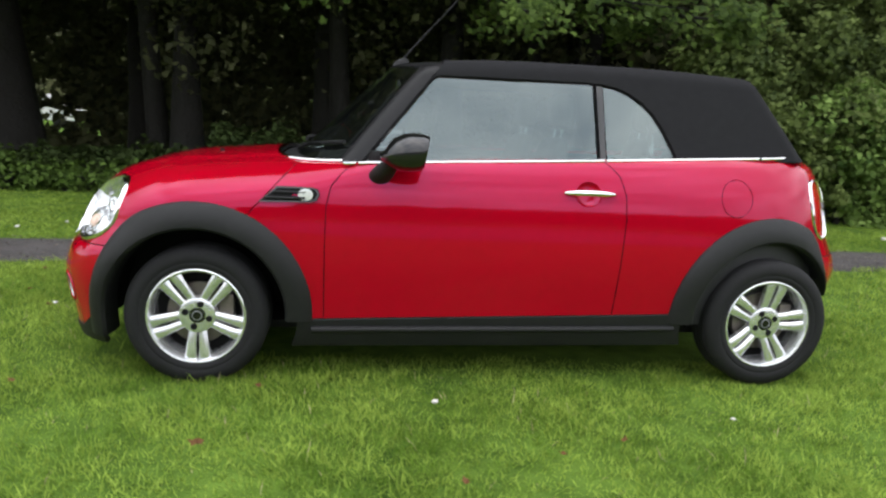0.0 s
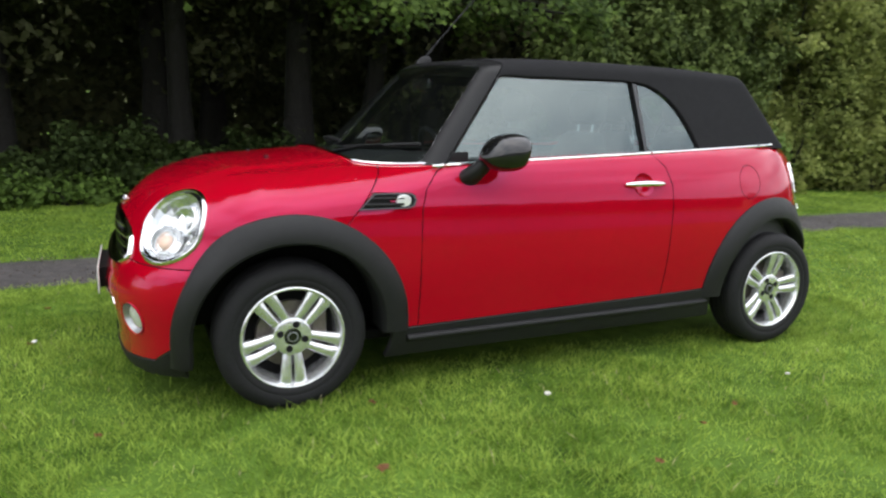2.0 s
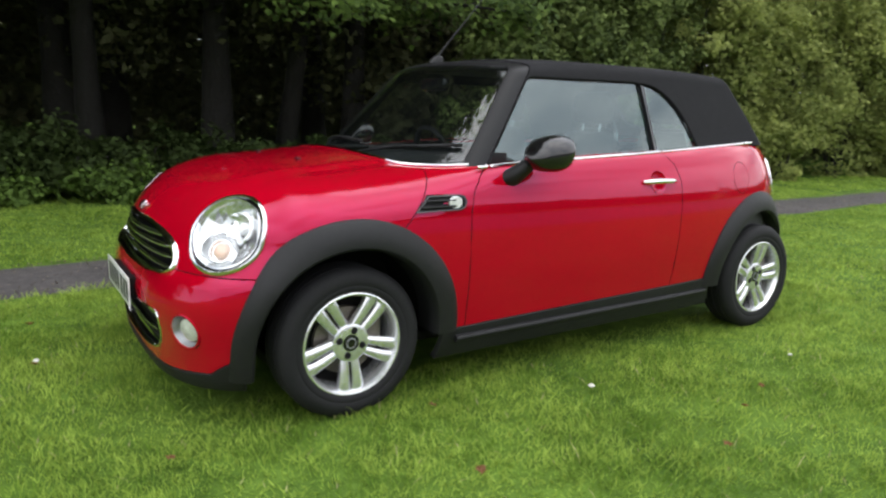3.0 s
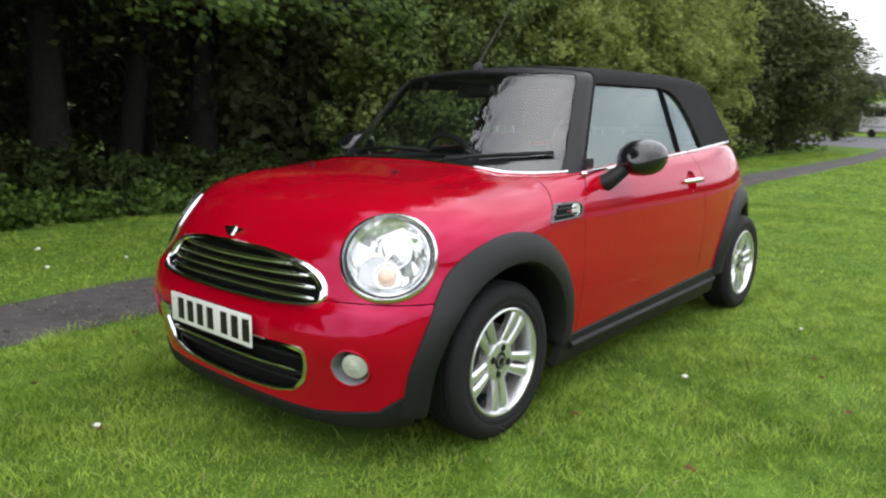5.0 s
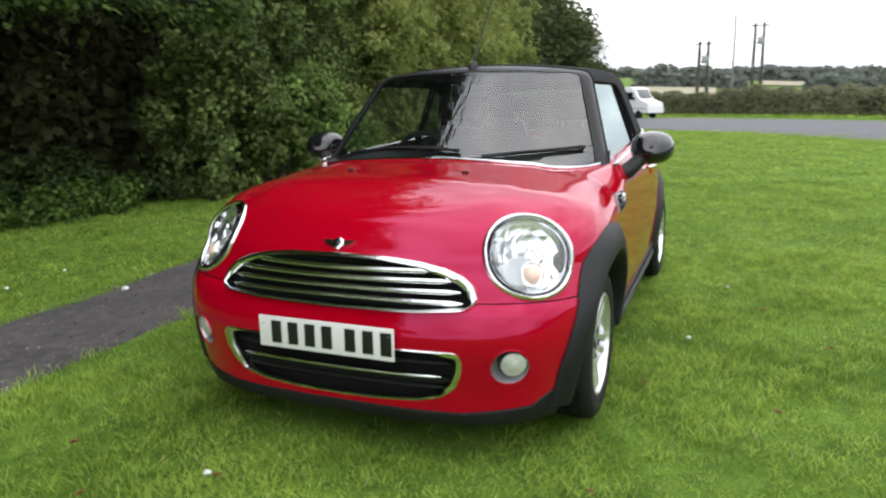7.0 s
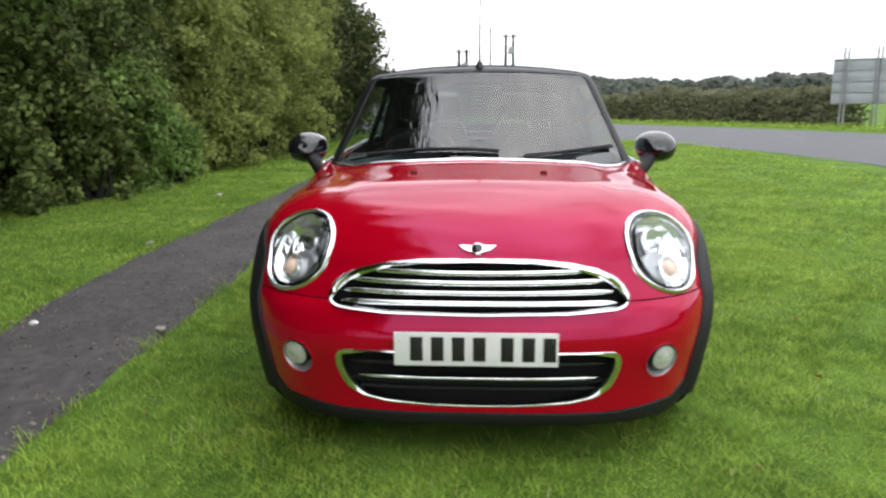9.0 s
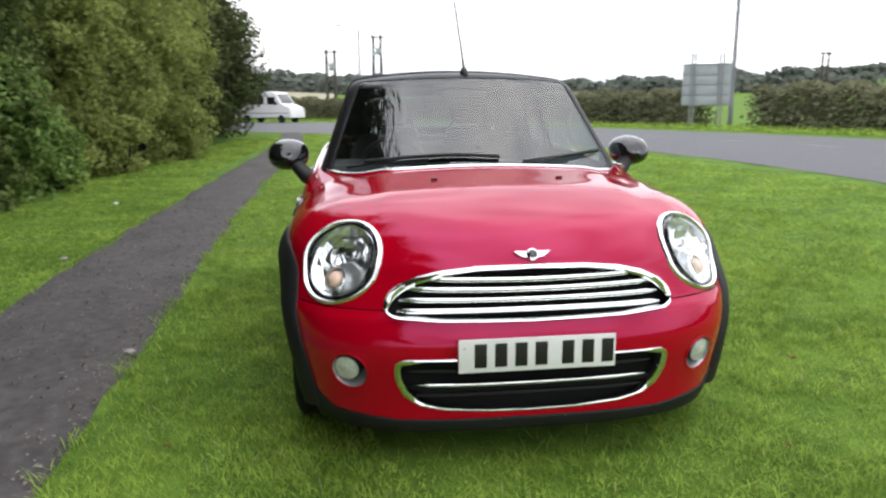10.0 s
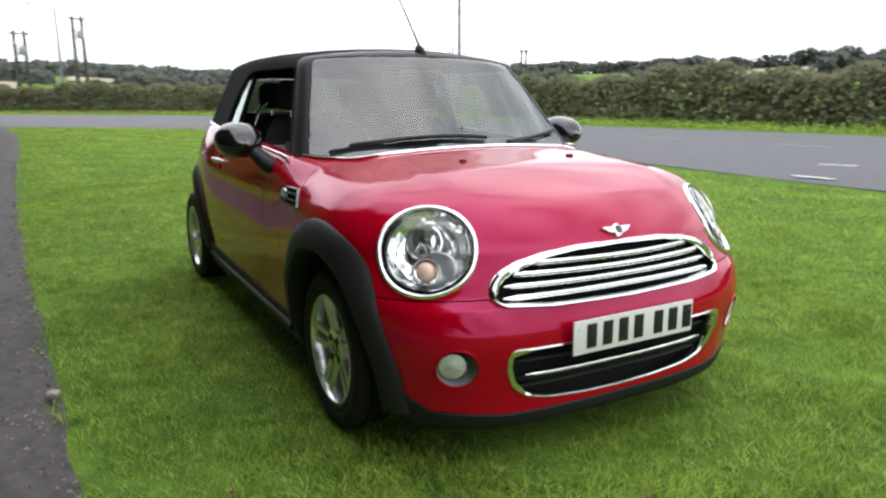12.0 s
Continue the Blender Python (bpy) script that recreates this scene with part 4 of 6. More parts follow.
def cast(f, origin, ways, far=2.6):
    """The points where rays from inside leave the form f."""
    origin, ways = np.asarray(origin, float), np.asarray(ways, float)
    lo, hi = np.zeros(len(ways)), np.full(len(ways), far)
    for _ in range(44):
        mid = (lo + hi) / 2
        inside = f(origin + mid[:, None] * ways) < 0
        lo, hi = np.where(inside, mid, lo), np.where(inside, hi, mid)
    return origin + lo[:, None] * ways


def normals_of(f, P, e=1e-4):
    g = np.stack([f(P + d) - f(P - d) for d in np.eye(3) * e], -1)
    return g / np.linalg.norm(g, axis=-1, keepdims=True), np.linalg.norm(g, axis=-1) / (2 * e)


def snap(f, P, times=4):
    P = np.array(P, float)
    for _ in range(times):
        n, g = normals_of(f, P)
        P -= np.clip(f(P) / g, -0.02, 0.02)[:, None] * n
    return P


def shell(f, x0, x1, zc, phi, nphi, nfan, nmid):
    """A skin on the form f: a fan round the nose, hoops along the middle, a fan round the tail."""
    ang = np.radians(np.linspace(phi[0], phi[1], nphi + 1))
    rows = [(x0, a) for a in np.radians(np.linspace(89.4, 90 / nfan, nfan))] + [(x, None) for x in np.linspace(x0, x1, nmid + 1)] + [(x1, -a) for a in np.radians(np.linspace(90 / nfan, 89.4, nfan))]
    O, D = [], []
    for x, a in rows:
        s, c = (0, 1) if a is None else (math.sin(a), math.cos(a))
        for p in ang:
            O.append((x, 0, zc))
            D.append((-s, c * math.cos(p), c * math.sin(p)))
    P = cast(f, O, D)
    n = nphi + 1
    faces = [(i * n + j, i * n + j + 1, (i + 1) * n + j + 1, (i + 1) * n + j) for i in range(len(rows) - 1) for j in range(nphi)]
    bm = to_bm(P, faces)
    bmesh.ops.remove_doubles(bm, verts=bm.verts, dist=1e-5)
    bmesh.ops.recalc_face_normals(bm, faces=bm.faces)
    spine = Vector((0.2, 0, zc))
    if sum((q.calc_center_median() - spine).dot(q.normal) for q in bm.faces) < 0:
        bmesh.ops.reverse_faces(bm, faces=bm.faces)
    bm.faces.layers.int.new("panel")
    return bm


def cut(bm, faces, place, normal):
    """Splits faces by a plane; returns those behind it."""
    es, vs = {e for f in faces for e in f.edges}, {v for f in faces for v in f.verts}
    got = bmesh.ops.bisect_plane(bm, geom=list(faces) + list(es) + list(vs), dist=1e-6, plane_co=place, plane_no=normal)["geom"]
    place, normal = Vector(place), Vector(normal)
    return [f for f in got if isinstance(f, bmesh.types.BMFace) and (f.calc_center_median() - place).dot(normal) < 0]


def carve(bm, outline, U, V, front, number, only=None):
    """Cuts a convex outline, seen along U x V, out of the skin, gives the faces inside the panel number, and returns them.
    front: which faces may be hit."""
    U, V = Vector(U), Vector(V)
    pts = list(outline)
    area = sum(a[0] * b[1] - a[1] * b[0] for a, b in zip(pts, pts[1:] + pts[:1]))
    pts = pts if area > 0 else pts[::-1]
    lo = [min(p[i] for p in pts) - 0.005 for i in (0, 1)]
    hi = [max(p[i] for p in pts) + 0.005 for i in (0, 1)]
    layer = bm.faces.layers.int["panel"]
    hit = []
    for f in bm.faces:
        if only is not None and f[layer] not in only:
            continue
        c = f.calc_center_median()
        if not (lo[0] - 0.06 < c.dot(U) < hi[0] + 0.06 and lo[1] - 0.06 < c.dot(V) < hi[1] + 0.06):
            continue
        if front(c, f):
            us, vs = [v.co.dot(U) for v in f.verts], [v.co.dot(V) for v in f.verts]
            if max(us) > lo[0] and min(us) < hi[0] and max(vs) > lo[1] and min(vs) < hi[1]:
                hit.append(f)
    for a, b in zip(pts, pts[1:] + pts[:1]):
        if not hit:
            break
        dx, dy = b[0] - a[0], b[1] - a[1]
        hit = cut(bm, hit, U * a[0] + V * a[1], (U * dy - V * dx).normalized())
    for f in hit:
        f[layer] = number
    return hit


def panel(bm, number, f, name, mat, parent, label="", lift=0.0, gap=0.0030, depth=0.016):
    """The faces of one panel as a mesh of its own, with a turned-in edge."""
    layer = bm.faces.layers.int["panel"]
    faces = [q for q in bm.faces if q[layer] == number]
    verts = list({v for q in faces for v in q.verts})
    index = {v: i for i, v in enumerate(verts)}
    P = snap(f, [v.co for v in verts])
    N, _ = normals_of(f, P)
    loops = [[index[v] for v in q.verts] for q in faces]
    count = {}
    for loop in loops:
        for a, b in zip(loop, loop[1:] + loop[:1]):
            count[(a, b)] = 1
    edge = [(a, b) for a, b in count if (b, a) not in count]
    inward = np.zeros_like(P)
    for a, b in edge:
        t = P[b] - P[a]
        for i in (a, b):
            w = np.cross(N[i], t)
            inward[i] += w / (np.linalg.norm(w) + 1e-9)
    rim = sorted({i for e in edge for i in e})
    size = np.linalg.norm(inward, axis=1, keepdims=True)
    inward = np.where(size > 1e-6, inward / np.maximum(size, 1e-6), 0)
    base = P + inward * gap + N * lift
    V, W = [tuple(p) for p in base], [tuple(n) for n in N]
    top, low = {}, {}
    for i in rim:
        out = tuple(-inward[i] + 0.3 * N[i])
        top[i] = len(V)
        V.append(tuple(base[i] - N[i] * 0.0012 - inward[i] * 0.0010))
        W.append(tuple(N[i] * 0.6 - inward[i] * 0.6))
        low[i] = len(V)
        V.append(tuple(base[i] - N[i] * depth - inward[i] * 0.0012))
        W.append(out)
    for a, b in edge:
        loops.append([b, a, top[a], top[b]])
    seams = len(loops)
    for a, b in edge:
        loops.append([top[b], top[a], low[a], low[b]])
    W = np.array(W)
    W /= np.linalg.norm(W, axis=1, keepdims=True)
    ob = mesh_object(name, V, loops, mat, parent, label, normals=W)
    if mat is RED:
        ob.data.materials.append(DARK)
        ob.data.polygons.foreach_set("material_index", [int(i >= seams) for i in range(len(loops))])
    return ob


def ring_outline(a, b, n=40, power=2.0):
    out = []
    for i in range(n):
        t = 2 * math.pi * i / n
        c, s = math.cos(t), math.sin(t)
        out.append((a * math.copysign(abs(c) ** (2 / power), c), b * math.copysign(abs(s) ** (2 / power), s)))
    return out


def side_y(x, z, f=body_f):
    """How far out the form stands at (x, z)."""
    return cast(f, [(x, 0, z)], [(0, 1, 0)])[0][1]


car = empty("car", (0, 0, 0), "red two-door soft-top hatchback parked on the grass", "car")

# ---- body panels ----
body = shell(body_f, -1.15, 1.0, 0.60, (-90, 270), 190, 50, 76)
LY = body.faces.layers.int["panel"]
X, Y, Z = Vector((1, 0, 0)), Vector((0, 1, 0)), Vector((0, 0, 1))
REMOVE, BONNET, WING, DOOR, QUARTER, BUMPER, LIP, SILL, TAILPIECE, FLAP, REAR_BUMPER, REAR_LIP = -1, 0, 10, 20, 30, 40, 41, 50, 60, 70, 61, 62

# below the chin and the sills there is nothing
low = cut(body, list(body.faces), (-1.9, 0, 0.128), Vector((-0.012, 0, 1)).normalized())
bmesh.ops.delete(body, geom=low, context="FACES")
for s, add in ((-1, 0), (1, 1)):
    face_side = lambda c, f, s=s: c.y * s > 0.1
    # wheel openings
    for ax in (AXLE_F, AXLE_R):
        arch = [(ax + 0.40 * math.cos(t), HUB_Z + 0.40 * math.sin(t)) for t in (2 * math.pi * i / 40 for i in range(40))]
        carve(body, arch, X, Z, lambda c, f, s=s: c.y * s > 0.3, REMOVE)
    # door with its curved front and rear edge
    door = [(-0.42, 1.06), (-0.605, 0.914), (-0.655, 0.875), (-0.70, 0.82), (-0.718, 0.74), (-0.722, 0.62), (-0.722, 0.10), (0.50, 0.10), (0.512, 0.31), (0.53, 0.55), (0.535, 0.72), (0.53, 0.82), (0.505, 0.90), (0.45, 0.955), (0.35, 1.05)]
    carve(body, door, X, Z, face_side, DOOR + add, (0,))
    carve(body, [(0.40, 0.0), (1.49, 0.0), (1.49, 1.1), (0.40, 1.1)], X, Z, lambda c, f, s=s: c.y * s > 0, QUARTER + add, (0,))
    carve(body, [(-0.5, 0.0), (-0.5, 1.1), (-0.672, 1.1), (-1.10, 0.61), (-1.10, 0.0)], X, Z, face_side, WING + add, (0,))
    if s < 0:
        carve(body, [(1.04 + 0.075 * math.cos(t), 0.824 + 0.08 * math.sin(t)) for t in (2 * math.pi * i / 24 for i in range(24))], X, Z, face_side, FLAP + add, (QUARTER + add,))
    carve(body, [(0.365 + u, 0.822 + v) for u, v in ring_outline(0.053, 0.050, 24)], X, Z, face_side, REMOVE, (DOOR + add,))
    # sills
    for src in (DOOR, WING, QUARTER):
        carve(body, [(-0.90, 0.05), (0.90, 0.05), (0.90, 0.312), (-0.90, 0.262)], X, Z, face_side, SILL + add, (src + add,))
carve(body, [(1.3, -2), (2.5, -2), (2.5, 2), (1.3, 2)], X, Y, lambda c, f: c.x > 1.3, TAILPIECE, (0,))
carve(body, [(-1.2, 0.0), (1.2, 0.0), (1.2, 0.56), (-1.2, 0.56)], Y, Z, lambda c, f: c.x > 1.3, REAR_BUMPER, (TAILPIECE, QUARTER, QUARTER + 1))
carve(body, [(-1.2, 0.0), (1.2, 0.0), (1.2, 0.36), (-1.2, 0.36)], Y, Z, lambda c, f: c.x > 1.3, REAR_LIP, (REAR_BUMPER,))
carve(body, [(-1.2, 0.0), (1.2, 0.0), (1.2, 0.28), (-1.2, 0.28)], Y, Z, lambda c, f: c.x > 1.3, REMOVE, (REAR_LIP,))
# front bumper below the clamshell bonnet, and its black chin
carve(body, [(-1.2, 0.0), (1.2, 0.0), (1.2, 0.548), (-1.2, 0.548)], Y, Z, lambda c, f: c.x < -1.1, BUMPER, (0,))
carve(body, [(-0.45, 0.0), (0.45, 0.0), (0.45, 0.174), (-0.45, 0.174)], Y, Z, lambda c, f: c.x < -1.1, LIP, (BUMPER,))
for s in (-1, 1):
    carve(body, [(s * 0.45, 0.0), (s * 0.66, 0.0), (s * 0.66, 0.195), (s * 0.45, 0.174)], Y, Z, lambda c, f: c.x < -1.1, LIP, (BUMPER,))
    carve(body, [(s * 0.66, 0.0), (s * 1.0, 0.0), (s * 1.0, 0.345), (s * 0.83, 0.325), (s * 0.71, 0.232), (s * 0.66, 0.192)], Y, Z, lambda c, f: c.x < -1.1, LIP, (BUMPER,))

# openings in the nose: grille, lower intake, lamps
GRILLE = [(-0.495, 0.545), (-0.485, 0.59), (-0.45, 0.622), (-0.39, 0.649), (-0.30, 0.670), (-0.18, 0.683), (0, 0.688), (0.18, 0.683), (0.30, 0.670), (0.39, 0.649), (0.45, 0.622), (0.485, 0.59), (0.495, 0.545), (0.46, 0.528), (0.3, 0.517), (0, 0.512), (-0.3, 0.517), (-0.46, 0.528)]
INTAKE = [(-0.462, 0.378), (-0.44, 0.394), (0.44, 0.394), (0.462, 0.378), (0.46, 0.33), (0.435, 0.27), (0.385, 0.233), (0.30, 0.214), (0.15, 0.204), (0, 0.201), (-0.15, 0.204), (-0.30, 0.214), (-0.385, 0.233), (-0.435, 0.27), (-0.46, 0.33)]
nose = lambda c, f: c.x < -1.5
carve(body, GRILLE, Y, Z, nose, REMOVE)
carve(body, INTAKE, Y, Z, nose, REMOVE)
LAMPS = {}
for s in (-1, 1):
    n = Vector((-0.64, 0.58 * s, 0.50)).normalized()
    V = (Z - n * n.z).normalized()
    U = V.cross(n)
    C = Vector(cast(body_f, [(-1.2, 0.35 * s, 0.5)], [Vector((-0.439, 0.290 * s, 0.195)).normalized()])[0])
    LAMPS[s] = (C, U, V, n)
    carve(body, [(C.dot(U) + u, C.dot(V) + v) for u, v in ring_outline(0.154, 0.154)], U, V, lambda c, f, C=C: (c - C).length < 0.3, REMOVE)
    carve(body, [(0.610 * s + u, 0.345 + v) for u, v in ring_outline(0.057, 0.063, 28)], Y, Z, nose, REMOVE, (BUMPER,))
TAIL_LAMPS = {}
for s in (-1, 1):
    n = Vector((0.80, 0.6 * s, 0.08)).normalized()
    V = (Z - n * n.z).normalized()
    U = V.cross(n)
    C = Vector(cast(body_f, [(1.1, 0.3 * s, 0.775)], [Vector((0.76, 0.55 * s, 0)).normalized()])[0])
    TAIL_LAMPS[s] = (C, U, V, n)
    carve(body, [(C.dot(U) + u, C.dot(V) + v) for u, v in ring_outline(0.085, 0.135, 32, 2.6)], U, V, lambda c, f, C=C: (c - C).length < 0.3, REMOVE)
# the cabin opening behind the windscreen foot
foot = [(-0.945 + 0.30 * abs(y / 0.69) ** 7, y) for y in np.linspace(-0.69, 0.69, 25)]
carve(body, foot + [(0.4, 0.70), (1.2, 0.655), (1.42, 0.56), (1.53, 0.36), (1.56, 0.12), (1.56, -0.12), (1.53, -0.36), (1.42, -0.56), (1.2, -0.655), (0.4, -0.70)], X, Y, lambda c, f: c.z > 0.8, REMOVE)

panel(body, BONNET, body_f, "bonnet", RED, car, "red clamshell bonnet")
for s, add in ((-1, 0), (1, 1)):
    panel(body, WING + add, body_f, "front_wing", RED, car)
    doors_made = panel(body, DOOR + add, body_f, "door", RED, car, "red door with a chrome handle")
    if s < 0:
        door_left = doors_made
    else:
        door_right = doors_made
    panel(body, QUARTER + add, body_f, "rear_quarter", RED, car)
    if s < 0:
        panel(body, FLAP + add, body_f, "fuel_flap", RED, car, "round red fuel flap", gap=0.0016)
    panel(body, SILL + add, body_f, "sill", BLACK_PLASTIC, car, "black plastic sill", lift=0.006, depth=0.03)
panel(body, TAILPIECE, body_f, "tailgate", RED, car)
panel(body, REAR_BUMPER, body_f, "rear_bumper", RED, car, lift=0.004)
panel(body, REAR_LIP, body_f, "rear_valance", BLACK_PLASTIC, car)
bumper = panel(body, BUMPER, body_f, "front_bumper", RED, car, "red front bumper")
panel(body, LIP, body_f, "front_lip", BLACK_PLASTIC, car, "black plastic chin of the bumper", lift=0.004, depth=0.02)
body.free()

# ---- roof, screen, windows ----
house = shell(house_f, -0.30, 0.9, 1.02, (-90, 270), 220, 44, 56)
LH = house.faces.layers.int["panel"]
low = cut(house, list(house.faces), (-0.58, 0, 0.895), Vector((-0.045, 0, 1)).normalized())
bmesh.ops.delete(house, geom=low, context="FACES")
FRAME, SCREEN, SIDE_GLASS, QUARTER_GLASS, REAR_GLASS, PILLAR = 1, 2, 10, 20, 3, 30
for f in cut(house, list(house.faces), (-0.585, 0, 0.91), Vector((1, 0, -0.80)).normalized()):
    f[LH] = FRAME
carve(house, [(-0.690, 0.86), (0.690, 0.86), (0.650, 0.99), (0.534, 1.300), (0.519, 1.318), (0.495, 1.326), (0.30, 1.336), (0, 1.340), (-0.30, 1.336), (-0.495, 1.326), (-0.519, 1.318), (-0.534, 1.300), (-0.650, 0.99)], Y, Z, lambda c, f: c.x < -0.2 and f.normal.x < -0.4, SCREEN, (FRAME,))
for s, add in ((-1, 0), (1, 1)):
    near = lambda c, f, s=s: c.y * s > 0.3
    carve(house, [(-0.575, 0.85), (-0.575, 0.91), (-0.285, 1.272), (-0.262, 1.282), (0.40, 1.287), (0.425, 1.28), (0.437, 0.85)], X, Z, near, SIDE_GLASS + add, (0,))
    carve(house, [(0.437, 0.85), (0.425, 1.283), (0.465, 1.283), (0.472, 0.85)], X, Z, near, PILLAR + add, (0,))
    carve(house, [(0.472, 0.85), (0.465, 1.280), (0.52, 1.273), (0.58, 1.250), (0.64, 1.212), (0.69, 1.165), (0.735, 1.10), (0.775, 1.02), (0.805, 0.95), (0.815, 0.85)], X, Z, near, QUARTER_GLASS + add, (0,))
carve(house, [(y, 1.165 + z) for y, z in ring_outline(0.44, 0.115, 28, 5.0)], Y, Z, lambda c, f: c.x > 1.1, REAR_GLASS, (0,))
frame_part = panel(house, FRAME, house_f, "windscreen_frame", SATIN_BLACK, car, "satin black windscreen frame and header")
soft_top = panel(house, 0, house_f, "soft_top", FABRIC, car, "black canvas folding roof, closed", lift=0.006, depth=0.014)
screen = panel(house, SCREEN, house_f, "windscreen", SCREEN_GLASS, car, "tinted windscreen", lift=-0.003, depth=0.004)
rear_glass = panel(house, REAR_GLASS, house_f, "rear_window", GLASS, car, "small heated rear window", lift=-0.004, depth=0.004)
panes = [screen, rear_glass]
for s, add in ((-1, 0), (1, 1)):
    if s < 0:
        panes.append(panel(house, SIDE_GLASS + add, house_f, "door_glass", GLASS, car, "raised tinted door window", lift=-0.008, depth=0.004))
    panel(house, PILLAR + add, house_f, "window_post", GLOSS_BLACK, car, lift=-0.005)
    panes.append(panel(house, QUARTER_GLASS + add, house_f, "quarter_glass", GLASS, car, "curved rear quarter window", lift=-0.008, depth=0.004))
for g in panes:
    g.visible_shadow = False
house.free()


def bar(name, points, radius, mat, parent, label="", sides=8, flat=1.0):
    v, f = tube(points, radius, sides, flat)
    return part(name, to_bm(v, f), mat, parent, label)


def belt_z(x):
    return 0.910 + 0.0475 * (x + 0.58) if x > -0.58 else 0.910 + 0.05 * (x + 0.58)


# chrome line round the waist and the foot of the screen
for s in (-1, 1):
    for a, b in ((-0.655, -0.605), (-0.595, 0.445), (0.455, 1.18), (1.19, 1.36)):
        pts = []
        for x in np.linspace(a, b, 14):
            z = belt_z(x) + 0.002
            w = float(0.715 - 0.37 * (z - 0.92) - 0.065 * step(0.3, 1.5, x))
            y = float(np.clip(side_y(x, z - 0.015), w + 0.012 - 0.10 * float(step(1.1, 1.42, x)), w + 0.03)) if x > -0.62 else side_y(x, z - 0.015)
            pts.append((x, s * (y + 0.001), z))
        bar("waist_strip", pts, 0.0080, CHROME, car, "chrome waist strip")
ys = np.linspace(-0.69, 0.69, 41)
line = cast(body_f, [(-0.952 + 0.30 * abs(y / 0.69) ** 7, y, 0.6) for y in ys], np.tile((0, 0, 1), (41, 1)))
bar("screen_strip", [(p[0], p[1], p[2] + 0.004) for p in line], 0.0075, CHROME, car, "chrome strip at the windscreen foot")
# the ledges of the sills
for s in (-1, 1):
    bar("sill_ledge", [(x, s * (side_y(x, 0.24) + 0.004), 0.222 + 0.020 * (x + 0.75) / 1.5) for x in np.linspace(-0.77, 0.80, 12)], 0.019, BLACK_PLASTIC, car, "rounded black ledge of the sill", 12, 0.8)
cowl = []
for t, h in ((0.0, -0.004), (0.12, 0.004), (0.45, 0.006), (0.8, 0.002), (1.05, -0.02), (1.4, -0.08)):
    row = []
    for y in np.linspace(-0.68, 0.68, 25):
        a, b = -0.945 + 0.30 * abs(y / 0.69) ** 7, -0.885 + 0.48 * y * y
        row.append((a + max(b - a, 0.02) * t, y, 0.918 - 0.05 * y * y + h))
    cowl.append(row)
part("scuttle", to_bm(*loft(cowl, closed=False)), BLACK_PLASTIC, car, "black scuttle panel")

# ---- arch trims ----
def arch_trim(ax, s, t0, t1, drop=(), forward=True):
    profile = ((0.462, -0.012), (0.461, 0.006), (0.452, 0.014), (0.42, 0.026), (0.385, 0.033), (0.362, 0.030), (0.352, 0.016), (0.350, -0.04), (0.352, -0.12))
    turn = np.radians(np.linspace(t0, t1, 49))
    # the band narrows towards the bumper
    bumper_end = (lambda t: math.cos(t) < 0) if forward else (lambda t: math.cos(t) > 0)
    thin = lambda t: 1 - (0.30 if forward else 0.90) * float(step(0.45, 1.0, abs(math.cos(t)))) * bumper_end(t)
    wide = lambda r, t: 0.352 + (r - 0.352) * thin(t)
    places = [[(ax + wide(r, t) * math.cos(t), 0, HUB_Z + wide(r, t) * math.sin(t)) for r, _ in profile] for t in turn]
    places += [[(ax - wide(r, math.pi), 0, HUB_Z - d) for r, _ in profile] if forward else [(ax + r * 0.99, 0, HUB_Z - d) for r, _ in profile] for d in drop]
    turn = places
    O = np.array([p for row in places for p in row])
    Q = cast(body_f, O, np.tile((0, s, 0), (len(O), 1)))
    n = normals_of(body_f, Q)[0] * (1, 1, 0)
    n /= np.linalg.norm(n, axis=1, keepdims=True)
    out = np.tile([o for _, o in profile], len(turn))[:, None]
    Q = np.where(out > -0.03, Q + n * out, Q + out * np.array([0, s, 0]))
    rows = Q.reshape(len(turn), len(profile), 3)
    return part("arch_trim", to_bm(*loft(rows, closed=False)), BLACK_PLASTIC, car, "black plastic wheel-arch trim")


for s in (-1, 1):
    arch_trim(AXLE_F, s, -3, 180, (0.03, 0.07, 0.105))
    arch_trim(AXLE_R, s, 15, 182, forward=False)
    for ax in (AXLE_F, AXLE_R):
        rows = []
        for t in np.radians(np.linspace(-6, 186, 33)):
            x, z = ax + 0.366 * math.cos(t), HUB_Z + 0.366 * math.sin(t)
            edge = side_y(x, max(z, 0.26)) - 0.012
            rows.append([(x, s * edge, z), (x, s * (edge - 0.08), z), (x, s * 0.45, z), (ax + 0.05 * math.cos(t), s * 0.44, HUB_Z + 0.05 * math.sin(t))])
        part("wheel_well", to_bm(*loft(rows, closed=False)), DARK, car)
ring = np.radians(np.arange(-170, 171, 5.0))
rows = []
for z in (0.25, 0.45, 0.65, 0.82, 0.90, 0.935):
    P = cast(body_f, np.tile((0.35, 0, z), (len(ring), 1)), np.stack([np.cos(ring), np.sin(ring), 0 * ring], -1), 2.4)
    P = np.clip(P - normals_of(body_f, P)[0] * (0.035, 0.035, 0), (-0.78, -1, -1), (1.52, 1, 2))
    rows.append([tuple(p) for p in P])
part("cabin_lining", to_bm(*loft(rows, closed=False)), DASH, car, "dark inner trim of the cabin")
part("floor_pan", box_bm((3.0, 1.30, 0.04), (0, 0, 0.20), 0.01), DARK, car)
part("bulkhead", box_bm((0.03, 1.30, 0.62), (-0.80, 0, 0.53), 0.01), DARK, car)


